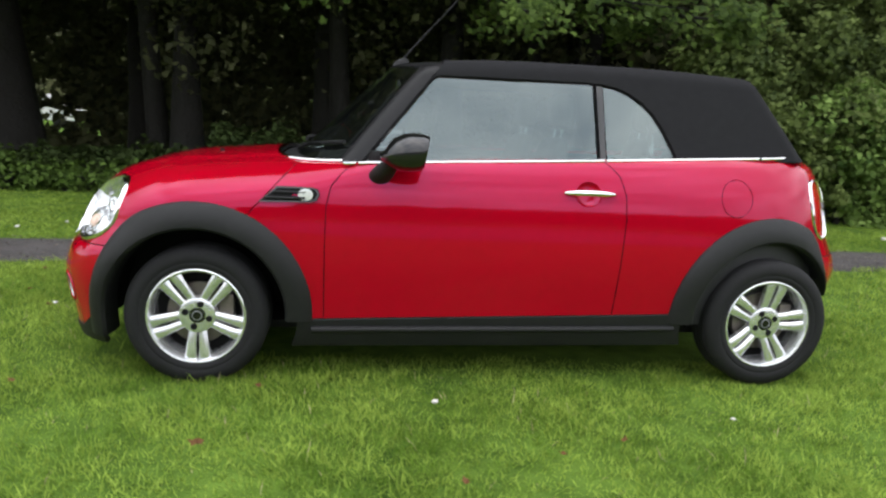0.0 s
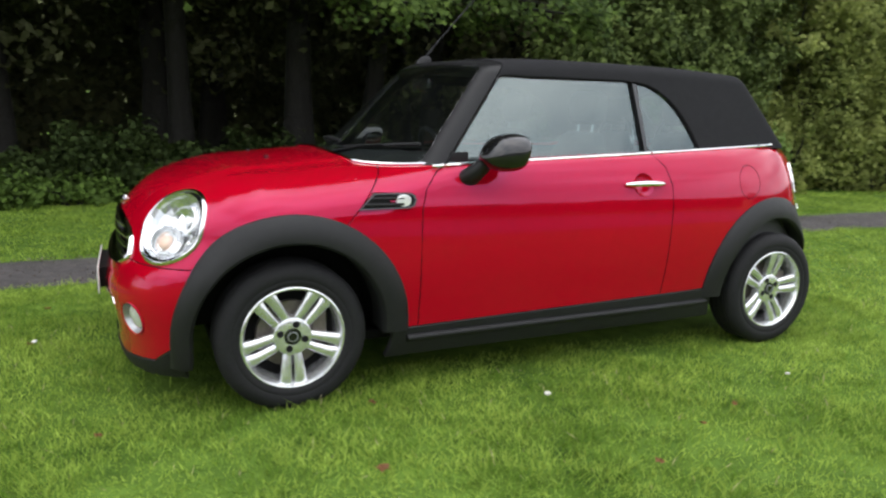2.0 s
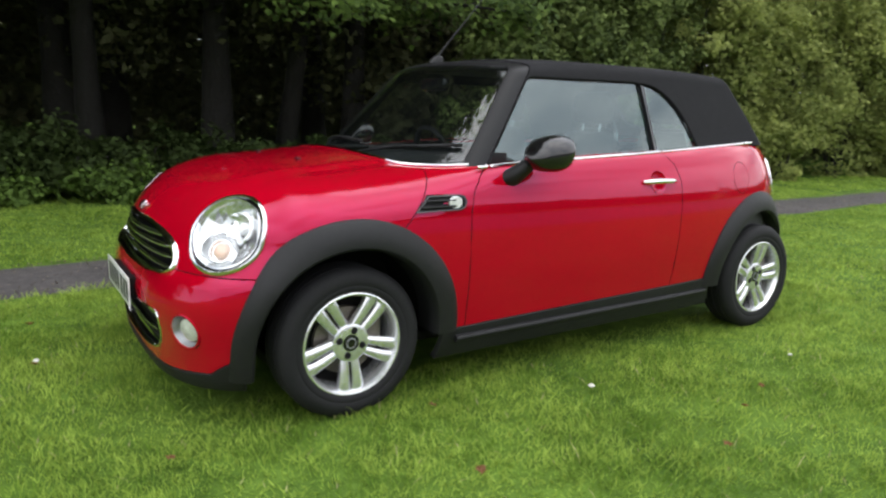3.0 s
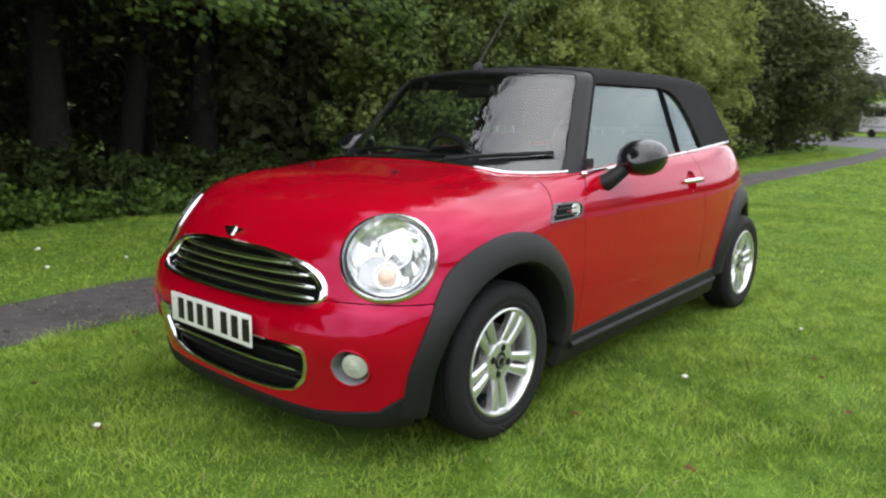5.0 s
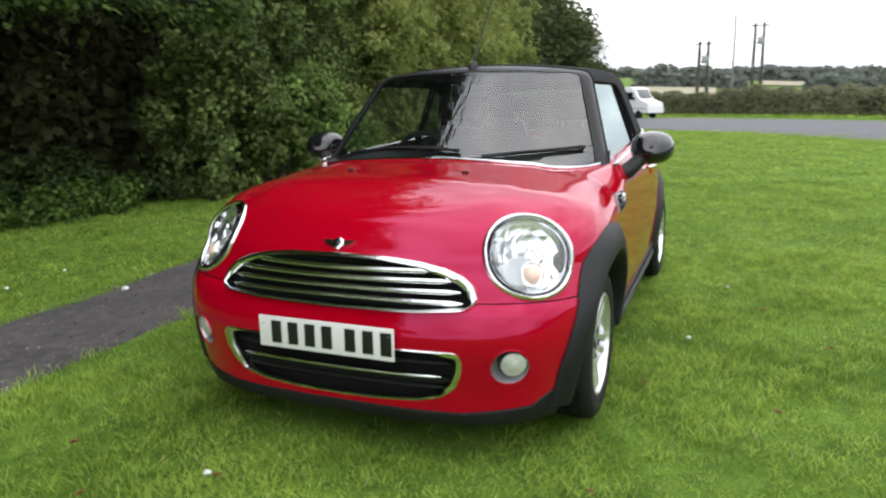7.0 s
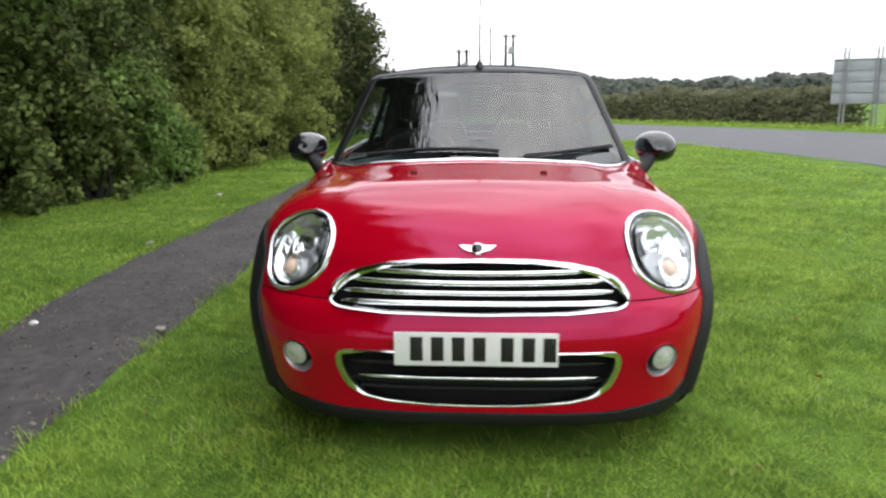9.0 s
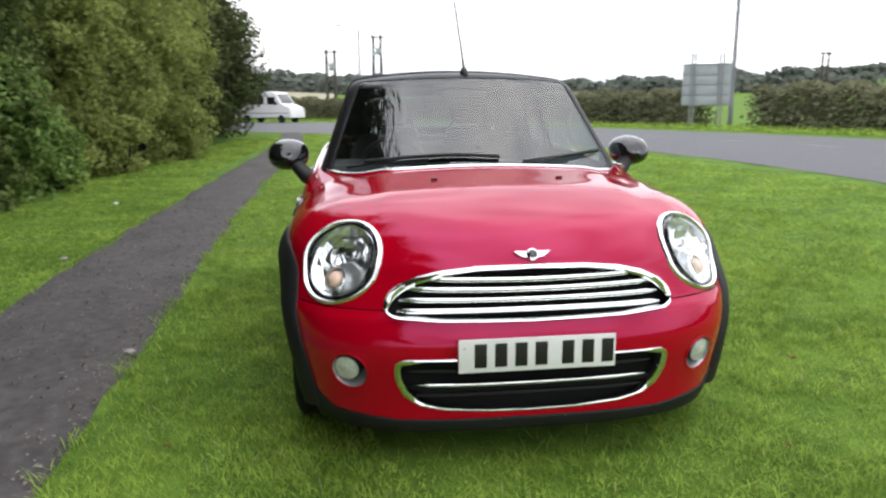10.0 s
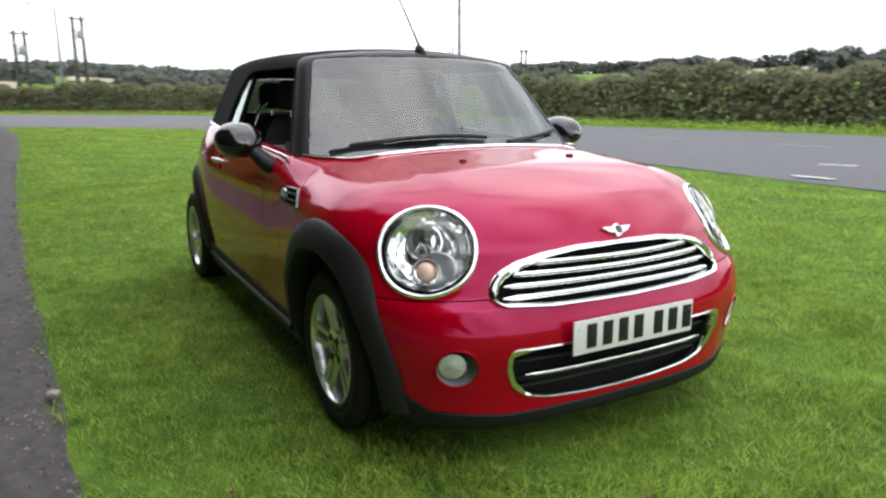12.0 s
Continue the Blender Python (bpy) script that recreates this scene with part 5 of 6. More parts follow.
# ---- wheels ----
def wheel(ax, s, spin):
    w = new("wheel")
    w.parent = car
    tagged(w, "silver five-twin-spoke alloy wheel with a road tyre")
    tread = []
    for k in range(-3, 4):
        h = k * 0.019
        if k in (-2, 0, 2):
            tread += [(0.2965, h - 0.0045), (0.290, h - 0.0035), (0.290, h + 0.0035), (0.2965, h + 0.0045)]
        else:
            tread += [(0.2968, h)]
    tyre = [(0.198, -0.070), (0.203, -0.080), (0.215, -0.0865), (0.228, -0.0885), (0.231, -0.0870), (0.234, -0.0892), (0.255, -0.0898), (0.274, -0.084), (0.288, -0.072)] + tread + [(0.288, 0.072), (0.274, 0.084), (0.25, 0.0898), (0.215, 0.0865), (0.198, 0.070)]
    part("tyre", to_bm(*lathe(tyre, segs=72)), RUBBER, w, "black tyre")
    rim = [(0.199, -0.068), (0.204, -0.076), (0.2035, -0.082), (0.199, -0.0845), (0.194, -0.083), (0.190, -0.076), (0.186, -0.066), (0.180, -0.045), (0.178, 0.06)]
    part("rim", to_bm(*lathe(rim, segs=72)), ALLOY, w, "silver alloy rim")
    for k in range(5):
        a = 2 * math.pi * k / 5 + radians(spin)
        er, et = Vector((math.cos(a), 0, math.sin(a))), Vector((-math.sin(a), 0, math.cos(a)))
        bm = bmesh.new()
        for side in (-1, 1):
            rows = []
            for r, off, wd, h in ((0.045, 0.0185, 0.0150, -0.052), (0.075, 0.0210, 0.0168, -0.058), (0.11, 0.0240, 0.0182, -0.064), (0.15, 0.0270, 0.0208, -0.069), (0.176, 0.0280, 0.0235, -0.070), (0.192, 0.0280, 0.0285, -0.068)):
                c = er * r + et * (off * side) + Vector((0, h, 0))
                rows.append([c + et * u + Vector((0, q, 0)) for u, q in ((-wd, 0.030), (-wd, 0.006), (-wd * 0.75, 0.001), (-wd * 0.3, -0.002), (wd * 0.3, -0.002), (wd * 0.75, 0.001), (wd, 0.006), (wd, 0.030))])
            to_bm(*loft(rows, cap=True), bm)
        part("spoke", bm, ALLOY, w)
    hub = [(0.0, -0.056), (0.030, -0.056), (0.034, -0.062), (0.068, -0.0635), (0.075, -0.060), (0.079, -0.045), (0.081, -0.02)]
    part("hub", to_bm(*lathe(hub, segs=48)), ALLOY, w)
    part("centre_cap", to_bm(*lathe([(0.0, -0.0655), (0.020, -0.0655), (0.030, -0.0645), (0.0330, -0.059)], segs=36)), GLOSS_BLACK, w, "black centre cap")
    part("cap_ring", to_bm(*lathe([(0.0165, -0.0664), (0.0170, -0.0674), (0.0210, -0.0670), (0.0215, -0.0648)], segs=36)), GREY_STRIP, w)
    for k in range(4):
        a = 2 * math.pi * k / 4 + radians(spin + 20)
        bm = to_bm(*lathe([(0.0, -0.0642), (0.0125, -0.0644), (0.0140, -0.0630)], segs=18))
        to_bm(*lathe([(0.0, -0.066), (0.0056, -0.066), (0.0064, -0.0648), (0.0066, -0.062)], segs=6), bm)
        bmesh.ops.translate(bm, vec=(0.050 * math.cos(a), 0, 0.050 * math.sin(a)), verts=bm.verts)
        part("wheel_bolt", bm, DARK, w, "dark bolt hole")
    part("brake_disc", to_bm(*lathe([(0.06, -0.012), (0.132, -0.012), (0.134, -0.009), (0.134, 0.006), (0.06, 0.006)], segs=48)), DISC, w, "rust-brown brake disc")
    part("brake_shield", to_bm(*lathe([(0.0, 0.02), (0.185, 0.02)], segs=36)), DARK, w)
    part("caliper", box_bm((0.06, 0.05, 0.13), (0.115, -0.005, 0.02), 0.012), DISC, w)
    m = pose(ax, s * HALF_TRACK, 0.272, 0, 0, 0 if s < 0 else 180) @ Matrix.Diagonal((0.968, 1.0, 0.968, 1.0))
    w.matrix_basis = m
    return w


wheel(AXLE_F, -1, 54)
wheel(AXLE_R, -1, 6)
wheel(AXLE_F, 1, 30)
wheel(AXLE_R, 1, 75)


# ---- lamps ----
def on_skin(C, U, V, n, pairs, h):
    """The points of the skin over pairs (u, v) of a lamp's plane, raised by h."""
    C, U, V, n = (np.array(q) for q in (C, U, V, n))
    uv = np.array(pairs)
    P = C + uv[:, :1] * U + uv[:, 1:] * V - n * 0.35
    return cast(body_f, P, np.tile(n, (len(P), 1)), 0.9) + n * h


def rim_loft(C, U, V, n, a, b, profile, segs=56, power=2.0):
    """A frame that follows the skin round an oval; profile of (scale, height)."""
    rows = []
    ring = ring_outline(1, 1, segs, power)
    for (u, v), skin in zip(ring, on_skin(C, U, V, n, [(u * a * 0.995, v * b * 0.995) for u, v in ring], 0)):
        skin = Vector(skin)
        flat = C + U * (u * a) + V * (v * b)
        level = (skin - flat).dot(n)
        rows.append([C + U * (u * (a + k)) + V * (v * (b + k)) + n * (level + h) for k, h in profile])
    rows.append(rows[0])
    return loft(rows, closed=False)


def bowl(C, U, V, n, a, b, profile, segs=40):
    rows = [[C + U * (u * a * r) + V * (v * b * r) + n * h for r, h in profile] for u, v in ring_outline(1, 1, segs)]
    rows.append(rows[0])
    return loft(rows, closed=False)


for s in (-1, 1):
    C, U, V, n = LAMPS[s]
    lamp = part("headlamp", to_bm(*rim_loft(C, U, V, n, 0.154, 0.154, ((0.004, -0.02), (0.005, 0.002), (0.002, 0.008), (-0.005, 0.0115), (-0.009, 0.009), (-0.0125, 0.004), (-0.0135, -0.012)))), CHROME, car, "oval headlamp in a chrome ring")
    part("gasket", to_bm(*rim_loft(C, U, V, n, 0.1405, 0.1405, ((0.001, -0.010), (0.0, -0.001), (-0.006, -0.002), (-0.008, -0.016)))), GLOSS_BLACK, lamp)
    part("inner_ring", to_bm(*rim_loft(C, U, V, n, 0.1330, 0.1330, ((0.0, -0.014), (-0.002, -0.003), (-0.005, -0.003), (-0.007, -0.03)))), CHROME, lamp)
    # the main reflector is broken into small flat facets
    V0, F0 = [], []
    for r, h in ((1.0, -0.014), (0.90, -0.030), (0.76, -0.046), (0.58, -0.058), (0.38, -0.066), (0.16, -0.070)):
        for k in range(22):
            t = 2 * math.pi * (k + 0.5 * noise.noise((r * 5, k * 0.7, s))) / 22
            q = C + U * (0.132 * r * math.cos(t)) + V * (0.132 * r * math.sin(t)) + n * (h + 0.008 * (r < 0.95) * noise.noise((k * 1.9, r * 9, s * 3)))
            V0.append(q)
    for i in range(5):
        for k in range(22):
            F0.append((i * 22 + k, i * 22 + (k + 1) % 22, (i + 1) * 22 + (k + 1) % 22, (i + 1) * 22 + k))
    F0.append(tuple(5 * 22 + k for k in range(22)))
    part("reflector", to_bm(V0, F0), REFLECTOR, lamp, "faceted silver reflector", smooth=False)
    # the bulb with its shield, and the amber indicator below it
    Cb = C + V * 0.030 - U * (0.016 * s)
    part("beam_bowl", to_bm(*bowl(Cb, U, V, n, 0.060, 0.062, ((1.0, -0.050), (0.97, -0.038), (0.90, -0.036), (0.72, -0.052), (0.4, -0.064), (0.0, -0.067)), 28)), REFLECTOR, lamp)
    part("bulb_cap", to_bm(*bowl(Cb + V * 0.006, U, V, n, 0.018, 0.018, ((1.0, -0.066), (1.0, -0.030), (0.8, -0.020), (0.0, -0.017)), 20)), CHROME, lamp)
    for d in (-1, 1):
        part("bulb_strut", to_bm(*tube([Cb + V * 0.0 - n * 0.024, Cb - V * 0.036 + U * (0.024 * d) - n * 0.034], [0.005, 0.0065], 6)), REFLECTOR, lamp)
    part("lamp_shelf", to_bm(*bowl(C - V * 0.050 + U * (0.030 * s), U, V, n, 0.070, 0.058, ((1.0, -0.052), (0.97, -0.034), (0.86, -0.030), (0.0, -0.038)), 30)), LAMP_GREY, lamp)
    Ci = C - V * 0.066 + U * (0.004 * s)
    part("indicator", to_bm(*bowl(Ci, U, V, n, 0.045, 0.045, ((1.0, -0.044), (1.0, -0.014), (0.94, -0.008), (0.88, -0.008), (0.80, -0.016), (0.4, -0.022), (0.0, -0.023)), 28)), REFLECTOR, lamp)
    part("indicator_bulb", to_bm(*bowl(Ci, U, V, n, 0.029, 0.029, ((1.0, -0.018), (0.92, -0.008), (0.7, -0.002), (0.35, 0.0015), (0.0, 0.002)), 24)), AMBER, lamp, "amber indicator bulb")
    rows = []
    for r in (1.0, 0.85, 0.6, 0.3, 0.02):
        rows.append(on_skin(C, U, V, n, [(u * 0.1385 * r, v * 0.1385 * r) for u, v in ring_outline(1, 1, 40)], 0.001 + 0.006 * (1 - r * r)))
    cover = part("lamp_glass", to_bm(*loft(rows)), LENS, lamp, "clear lamp cover")
    cover.visible_shadow = False
    # fog lamp: a lens set in a wide clear bezel
    Cf = Vector(cast(body_f, [(-1.3, 0.610 * s, 0.345)], [(-1, 0, 0)])[0])
    nf = Vector(normals_of(body_f, np.array([Cf]))[0][0])
    Vf = (Z - nf * nf.z).normalized()
    Uf = Vf.cross(nf)
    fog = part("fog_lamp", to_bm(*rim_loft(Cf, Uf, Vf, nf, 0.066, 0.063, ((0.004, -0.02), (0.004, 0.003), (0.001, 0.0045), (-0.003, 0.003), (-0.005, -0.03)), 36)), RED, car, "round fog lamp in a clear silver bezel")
    Cg = Cf - nf * 0.014
    part("fog_bezel", to_bm(*bowl(Cg, Uf, Vf, nf, 0.0625, 0.0595, ((1.0, 0.012), (0.95, 0.004), (0.86, -0.014), (0.5, -0.03), (0, -0.032)), 32)), LAMP_GREY, fog, "ribbed silver-grey bezel")
    Ch = Cg - Uf * (0.014 * s) + Vf * 0.004
    part("fog_glass", to_bm(*bowl(Ch, Uf, Vf, nf, 0.042, 0.042, ((1.06, -0.030), (1.05, 0.000), (0.99, 0.006), (0.7, 0.011), (0, 0.014)), 28)), FOG_LENS, fog, "clear round fog lens")
    part("fog_ring", to_bm(*bowl(Ch, Uf, Vf, nf, 0.0455, 0.0455, ((1.06, -0.030), (1.06, 0.000), (1.0, 0.003), (0.93, 0.001)), 28)), SATIN_BLACK, fog)
    # tail lamp
    C, U, V, n = TAIL_LAMPS[s]
    tail = part("tail_lamp", to_bm(*rim_loft(C, U, V, n, 0.085, 0.135, ((0.004, -0.02), (0.005, 0.004), (0.0, 0.010), (-0.006, 0.008), (-0.009, -0.01)), 44, 2.6)), CHROME, car, "tall tail lamp in a chrome ring")
    rows = [on_skin(C, U, V, n, [(u * 0.075 * r, v * 0.125 * r) for u, v in ring_outline(1, 1, 32, 2.6)], 0.004 * (1 - r)) for r in (1, 0.6, 0.02)]
    part("tail_lens", to_bm(*loft(rows)), LAMP_RED, tail, "red lamp lens")


# ---- grille, intake, plate, badge ----
def skin_xs(pairs):
    return cast(body_f, [(-1.2, y, z) for y, z in pairs], np.tile((-1, 0, 0), (len(pairs), 1)))[:, 0]


def skin_x(y, z):
    return skin_xs([(y, z)])[0]


def backing(zs, half, depth, name, parent):
    rows = []
    for z in zs:
        ys = np.linspace(-half, half, 21)
        rows.append([(x + depth, y, z) for x, y in zip(skin_xs([(y, z) for y in ys]), ys)])
    return part(name, to_bm(*loft(rows, closed=False)), DARK, parent)


def frame_round(outline, profile, name, label, parent=None, cut_y=None):
    """A moulding that follows an outline on the nose; profile of (inset, height)."""
    pts = []
    n = len(outline)
    fine = []
    for i in range(n):
        a, b = outline[i], outline[(i + 1) % n]
        k = max(1, int(math.dist(a, b) / 0.025))
        fine += [(a[0] + (b[0] - a[0]) * t / k, a[1] + (b[1] - a[1]) * t / k) for t in range(k)]
    for _ in range(2):
        fine = [(0.75 * a[0] + 0.25 * b[0], 0.75 * a[1] + 0.25 * b[1]) for c, d in zip(fine, fine[1:] + fine[:1]) for a, b in ((c, d), (d, c))]
    m = len(fine)
    cy, cz = sum(p[0] for p in fine) / m, sum(p[1] for p in fine) / m
    rows = []
    xs = skin_xs(fine)
    for i, (y, z) in enumerate(fine):
        ty, tz = fine[(i + 1) % m][0] - fine[i - 1][0], fine[(i + 1) % m][1] - fine[i - 1][1]
        d = math.hypot(ty, tz)
        ny, nz = -tz / d, ty / d
        if ny * (cy - y) + nz * (cz - z) < 0:
            ny, nz = -ny, -nz
        x = xs[i]
        rows.append([(x - h, y + ny * k, z + nz * k) for k, h in profile(y, z)])
    rows.append(rows[0])
    return part(name, to_bm(*loft(rows, closed=False)), CHROME, parent or car, label)


def grille_profile(y, z):
    w = 0.014 + 0.018 * float(step(0.25, 0.46, abs(y))) * float(step(0.53, 0.60, z)) - 0.006 * (z < 0.56)
    return ((-0.005, -0.012), (-0.005, 0.004), (0.0, 0.013), (w * 0.35, 0.017), (w * 0.75, 0.013), (w, 0.002), (w, -0.03))


grille = frame_round(GRILLE, grille_profile, "grille", "chrome-framed radiator grille with four bars")


def half_span(z, outline, inset):
    ys = []
    for (y0, z0), (y1, z1) in zip(outline, outline[1:] + outline[:1]):
        if (z0 - z) * (z1 - z) <= 0 and abs(z1 - z0) > 1e-6:
            ys.append(abs(y0 + (y1 - y0) * (z - z0) / (z1 - z0)))
    return max(ys) - inset


def crossbar(z, half, r, flat, depth, mat, parent, name, bow=0.0):
    line = [(y, z + bow * (1 - (y / 0.5) ** 2)) for y in np.linspace(-half, half, 41)]
    pts = [(x + depth, y, zz) for x, (y, zz) in zip(skin_xs(line), line)]
    rad = [r * float(np.clip((half - abs(p[1])) / 0.03, 0.25, 1)) for p in pts]
    v, f = tube(pts, rad, 10, flat)
    return part(name, to_bm(v, f), mat, parent)


for z in (0.545, 0.579, 0.613, 0.645):
    crossbar(z, half_span(z, GRILLE, 0.045), 0.0105, 0.95, 0.006, CHROME, grille, "grille_bar")
for z in (0.528, 0.562, 0.596, 0.629, 0.660):
    crossbar(z, half_span(z, GRILLE, 0.035), 0.006, 0.8, 0.03, DARK, grille, "mesh_bar")
backing((0.50, 0.56, 0.62, 0.67, 0.72), 0.49, 0.045, "grille_backing", grille)


def intake_profile(y, z):
    w = 0.007 + 0.018 * float(step(0.36, 0.44, abs(y)))
    return ((-0.004, -0.008), (-0.004, 0.003), (0.001, 0.005), (w * 0.6, 0.002), (w, -0.012), (w, -0.03))


intake = frame_round(INTAKE, intake_profile, "lower_intake", "chrome-framed lower air intake")
crossbar(0.302, 0.39, 0.0062, 1.0, 0.012, CHROME, intake, "intake_bar", bow=-0.004)
crossbar(0.288, 0.41, 0.012, 1.2, 0.022, DARK, intake, "intake_vane", bow=-0.004)
crossbar(0.255, 0.40, 0.006, 1.0, 0.03, BLACK_PLASTIC, intake, "intake_vane")
crossbar(0.345, 0.42, 0.006, 1.0, 0.03, BLACK_PLASTIC, intake, "intake_vane")
backing((0.19, 0.26, 0.33, 0.41), 0.46, 0.05, "intake_backing", intake)

# number plate with plain bars for its characters
plate = part("number_plate", box_bm((0.006, 0.520, 0.111), (-1.898, 0.004, 0.417), 0.0025), PLATE_WHITE, car, "white front number plate with dark bars")
part("plate_holder", box_bm((0.045, 0.40, 0.085), (-1.874, 0.004, 0.417), 0.004), DARK, car)
y = 0.004 + 0.262 - 0.046
for k in range(7):
    y -= 0.055 / 2
    part("plate_bar", box_bm((0.0016, 0.040, 0.079), (-1.9022, y, 0.418), 0.0005), PLATE_BLACK, plate)
    y -= 0.055 / 2 + 0.0115 + (0.022 if k == 3 else 0)
for y in (0.245, -0.237):
    part("plate_screw", box_bm((0.002, 0.008, 0.008), (-1.902, y, 0.445), 0.0005), LAMP_WHITE, plate)
# winged badge
bx = skin_x(0, 0.714)
bm = to_bm(*lathe([(0.0, -0.010), (0.017, -0.009), (0.021, -0.006), (0.022, 0.0)], "x", 28))
for sgn in (-1, 1):
    w = [(sgn * y, z) for y, z in ((0.015, 0.012), (0.035, 0.013), (0.062, 0.013), (0.050, 0.003), (0.038, -0.006), (0.018, -0.012))]
    vs = [bm.verts.new((h, y, z)) for h in (-0.005, 0.004) for y, z in w]
    bm.faces.new(vs[:6]), bm.faces.new(vs[6:][::-1])
    for i in range(6):
        bm.faces.new((vs[i], vs[(i + 1) % 6], vs[6 + (i + 1) % 6], vs[6 + i]))
bmesh.ops.rotate(bm, cent=(0, 0, 0), matrix=Matrix.Rotation(radians(38), 3, "Y"), verts=bm.verts)
bmesh.ops.translate(bm, vec=(bx - 0.002, 0, 0.718), verts=bm.verts)
badge = part("bonnet_badge", bm, CHROME, car, "chrome winged bonnet badge")
bm = to_bm(*lathe([(0.0, -0.0125), (0.012, -0.0120), (0.0155, -0.0095)], "x", 24))
bmesh.ops.rotate(bm, cent=(0, 0, 0), matrix=Matrix.Rotation(radians(38), 3, "Y"), verts=bm.verts)
bmesh.ops.translate(bm, vec=(bx - 0.002, 0, 0.718), verts=bm.verts)
part("badge_disc", bm, GLOSS_BLACK, badge)


def bonnet_z(x, y):
    return cast(body_f, [(x, y, 0.5)], [(0, 0, 1)])[0][2]


for s in (-1, 1):
    part("washer_jet", box_bm((0.018, 0.026, 0.010), (-1.22, 0.256 * s, bonnet_z(-1.22, 0.256) + 0.003), 0.004), BLACK_PLASTIC, car, "black washer jet")

# ---- side fittings ----
for s in (-1, 1):
    skin = lambda x, z, out: (x, s * (side_y(x, z) + out), z)
    outline = [(-0.985, 0.748), (-0.915, 0.812), (-0.775, 0.812), (-0.752, 0.806), (-0.742, 0.785), (-0.752, 0.760), (-0.775, 0.750)]
    ring = [[skin(x, z, 0.001) for x, z in outline], [skin(-0.86 + (x + 0.86) * 0.97, 0.780 + (z - 0.780) * 0.93, 0.010) for x, z in outline], [skin(-0.86 + (x + 0.86) * 0.90, 0.780 + (z - 0.780) * 0.78, 0.009) for x, z in outline], [skin(-0.86 + (x + 0.86) * 0.88, 0.780 + (z - 0.780) * 0.72, -0.004) for x, z in outline]]
    bm = to_bm(*loft(ring))
    vent = part("side_vent", bm, GLOSS_BLACK, car, "black side vent with a round repeater lamp")
    part("vent_backing", to_bm([skin(-0.86 + (x + 0.86) * 0.9, 0.780 + (z - 0.780) * 0.78, 0.0055) for x, z in outline], [tuple(range(7))]), DARK, vent)
    for z, a, b in ((0.768, -0.955, -0.80), (0.790, -0.925, -0.80)):
        v, f = tube([skin(x, z, 0.007) for x in np.linspace(a, b, 6)], 0.006, 8, 0.8)
        part("vent_bar", to_bm(v, f), BLACK_PLASTIC, vent)
    p = Vector(skin(-0.800, 0.781, 0.004))
    part("repeater", to_bm(*bowl(p, X, Z, Vector((0.05, s, 0)).normalized(), 0.030, 0.024, ((1.0, -0.003), (0.98, 0.004), (0.85, 0.0055), (0.80, 0.004), (0.0, 0.0055)), 28)), LAMP_WHITE, vent, "clear oval repeater lamp")
    # door handle: a chrome bar over a round recess
    door_ob = door_left if s < 0 else door_right
    pts = [skin(x, 0.826 + 0.004 * math.sin((x - 0.26) / 0.22 * math.pi), o) for x, o in ((0.262, 0.004), (0.275, 0.017), (0.31, 0.026), (0.37, 0.031), (0.43, 0.027), (0.465, 0.018), (0.480, 0.004))]
    v, f = tube(pts, [0.006, 0.010, 0.0125, 0.0135, 0.0125, 0.010, 0.006], 10)
    part("handle", to_bm(v, f), CHROME, door_ob, "chrome door handle")
    dish = [[skin(0.365 + u * k, 0.822 + v * k, d) for u, v in ring_outline(0.055, 0.052, 28)] for k, d in ((1.0, 0.001), (0.95, -0.004), (0.82, -0.013), (0.55, -0.021), (0.02, -0.024))]
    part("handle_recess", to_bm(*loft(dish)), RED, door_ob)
    # mirror: a rounded shell on a stalk
    C = Vector((-0.405, s * 0.885, 0.970))
    rows = []
    for x, k in ((-0.097, 0.06), (-0.094, 0.25), (-0.085, 0.47), (-0.068, 0.69), (-0.046, 0.85), (-0.020, 0.95), (0.008, 0.995), (0.030, 1.0), (0.050, 0.97), (0.064, 0.925), (0.070, 0.87), (0.068, 0.83), (0.060, 0.81)):
        rows.append([C + Vector((x + 0.012 * v / 0.07, u * k - s * 0.004 * x, v * k - 0.004 * (1 - k))) for u, v in ring_outline(0.100, 0.0765, 36, 2.25)])
    V0, F0 = loft(rows)
    F0.append(tuple(range(36))[::-1])
    mirror = part("door_mirror", to_bm(V0, F0), GLOSS_BLACK, car, "gloss black door mirror")
    part("mirror_glass", to_bm([C + Vector((0.064, u, v)) for u, v in ring_outline(0.081, 0.062, 32, 2.25)], [tuple(range(32))]), CHROME, mirror, "mirror glass")
    foot_y = side_y(-0.50, 0.885)
    v, f = tube([(-0.505, s * (foot_y - 0.02), 0.855), (-0.500, s * (foot_y + 0.012), 0.872), (-0.475, s * (foot_y + 0.045), 0.905), (-0.445, s * 0.86, 0.950)], [0.054, 0.050, 0.042, 0.038], 14, 0.75)
    part("mirror_stalk", to_bm(v, f), BLACK_PLASTIC, mirror)
    part("corner_blank", box_bm((0.085, 0.012, 0.05), (-0.515, s * 0.700, 0.938), 0.005), BLACK_PLASTIC, car)

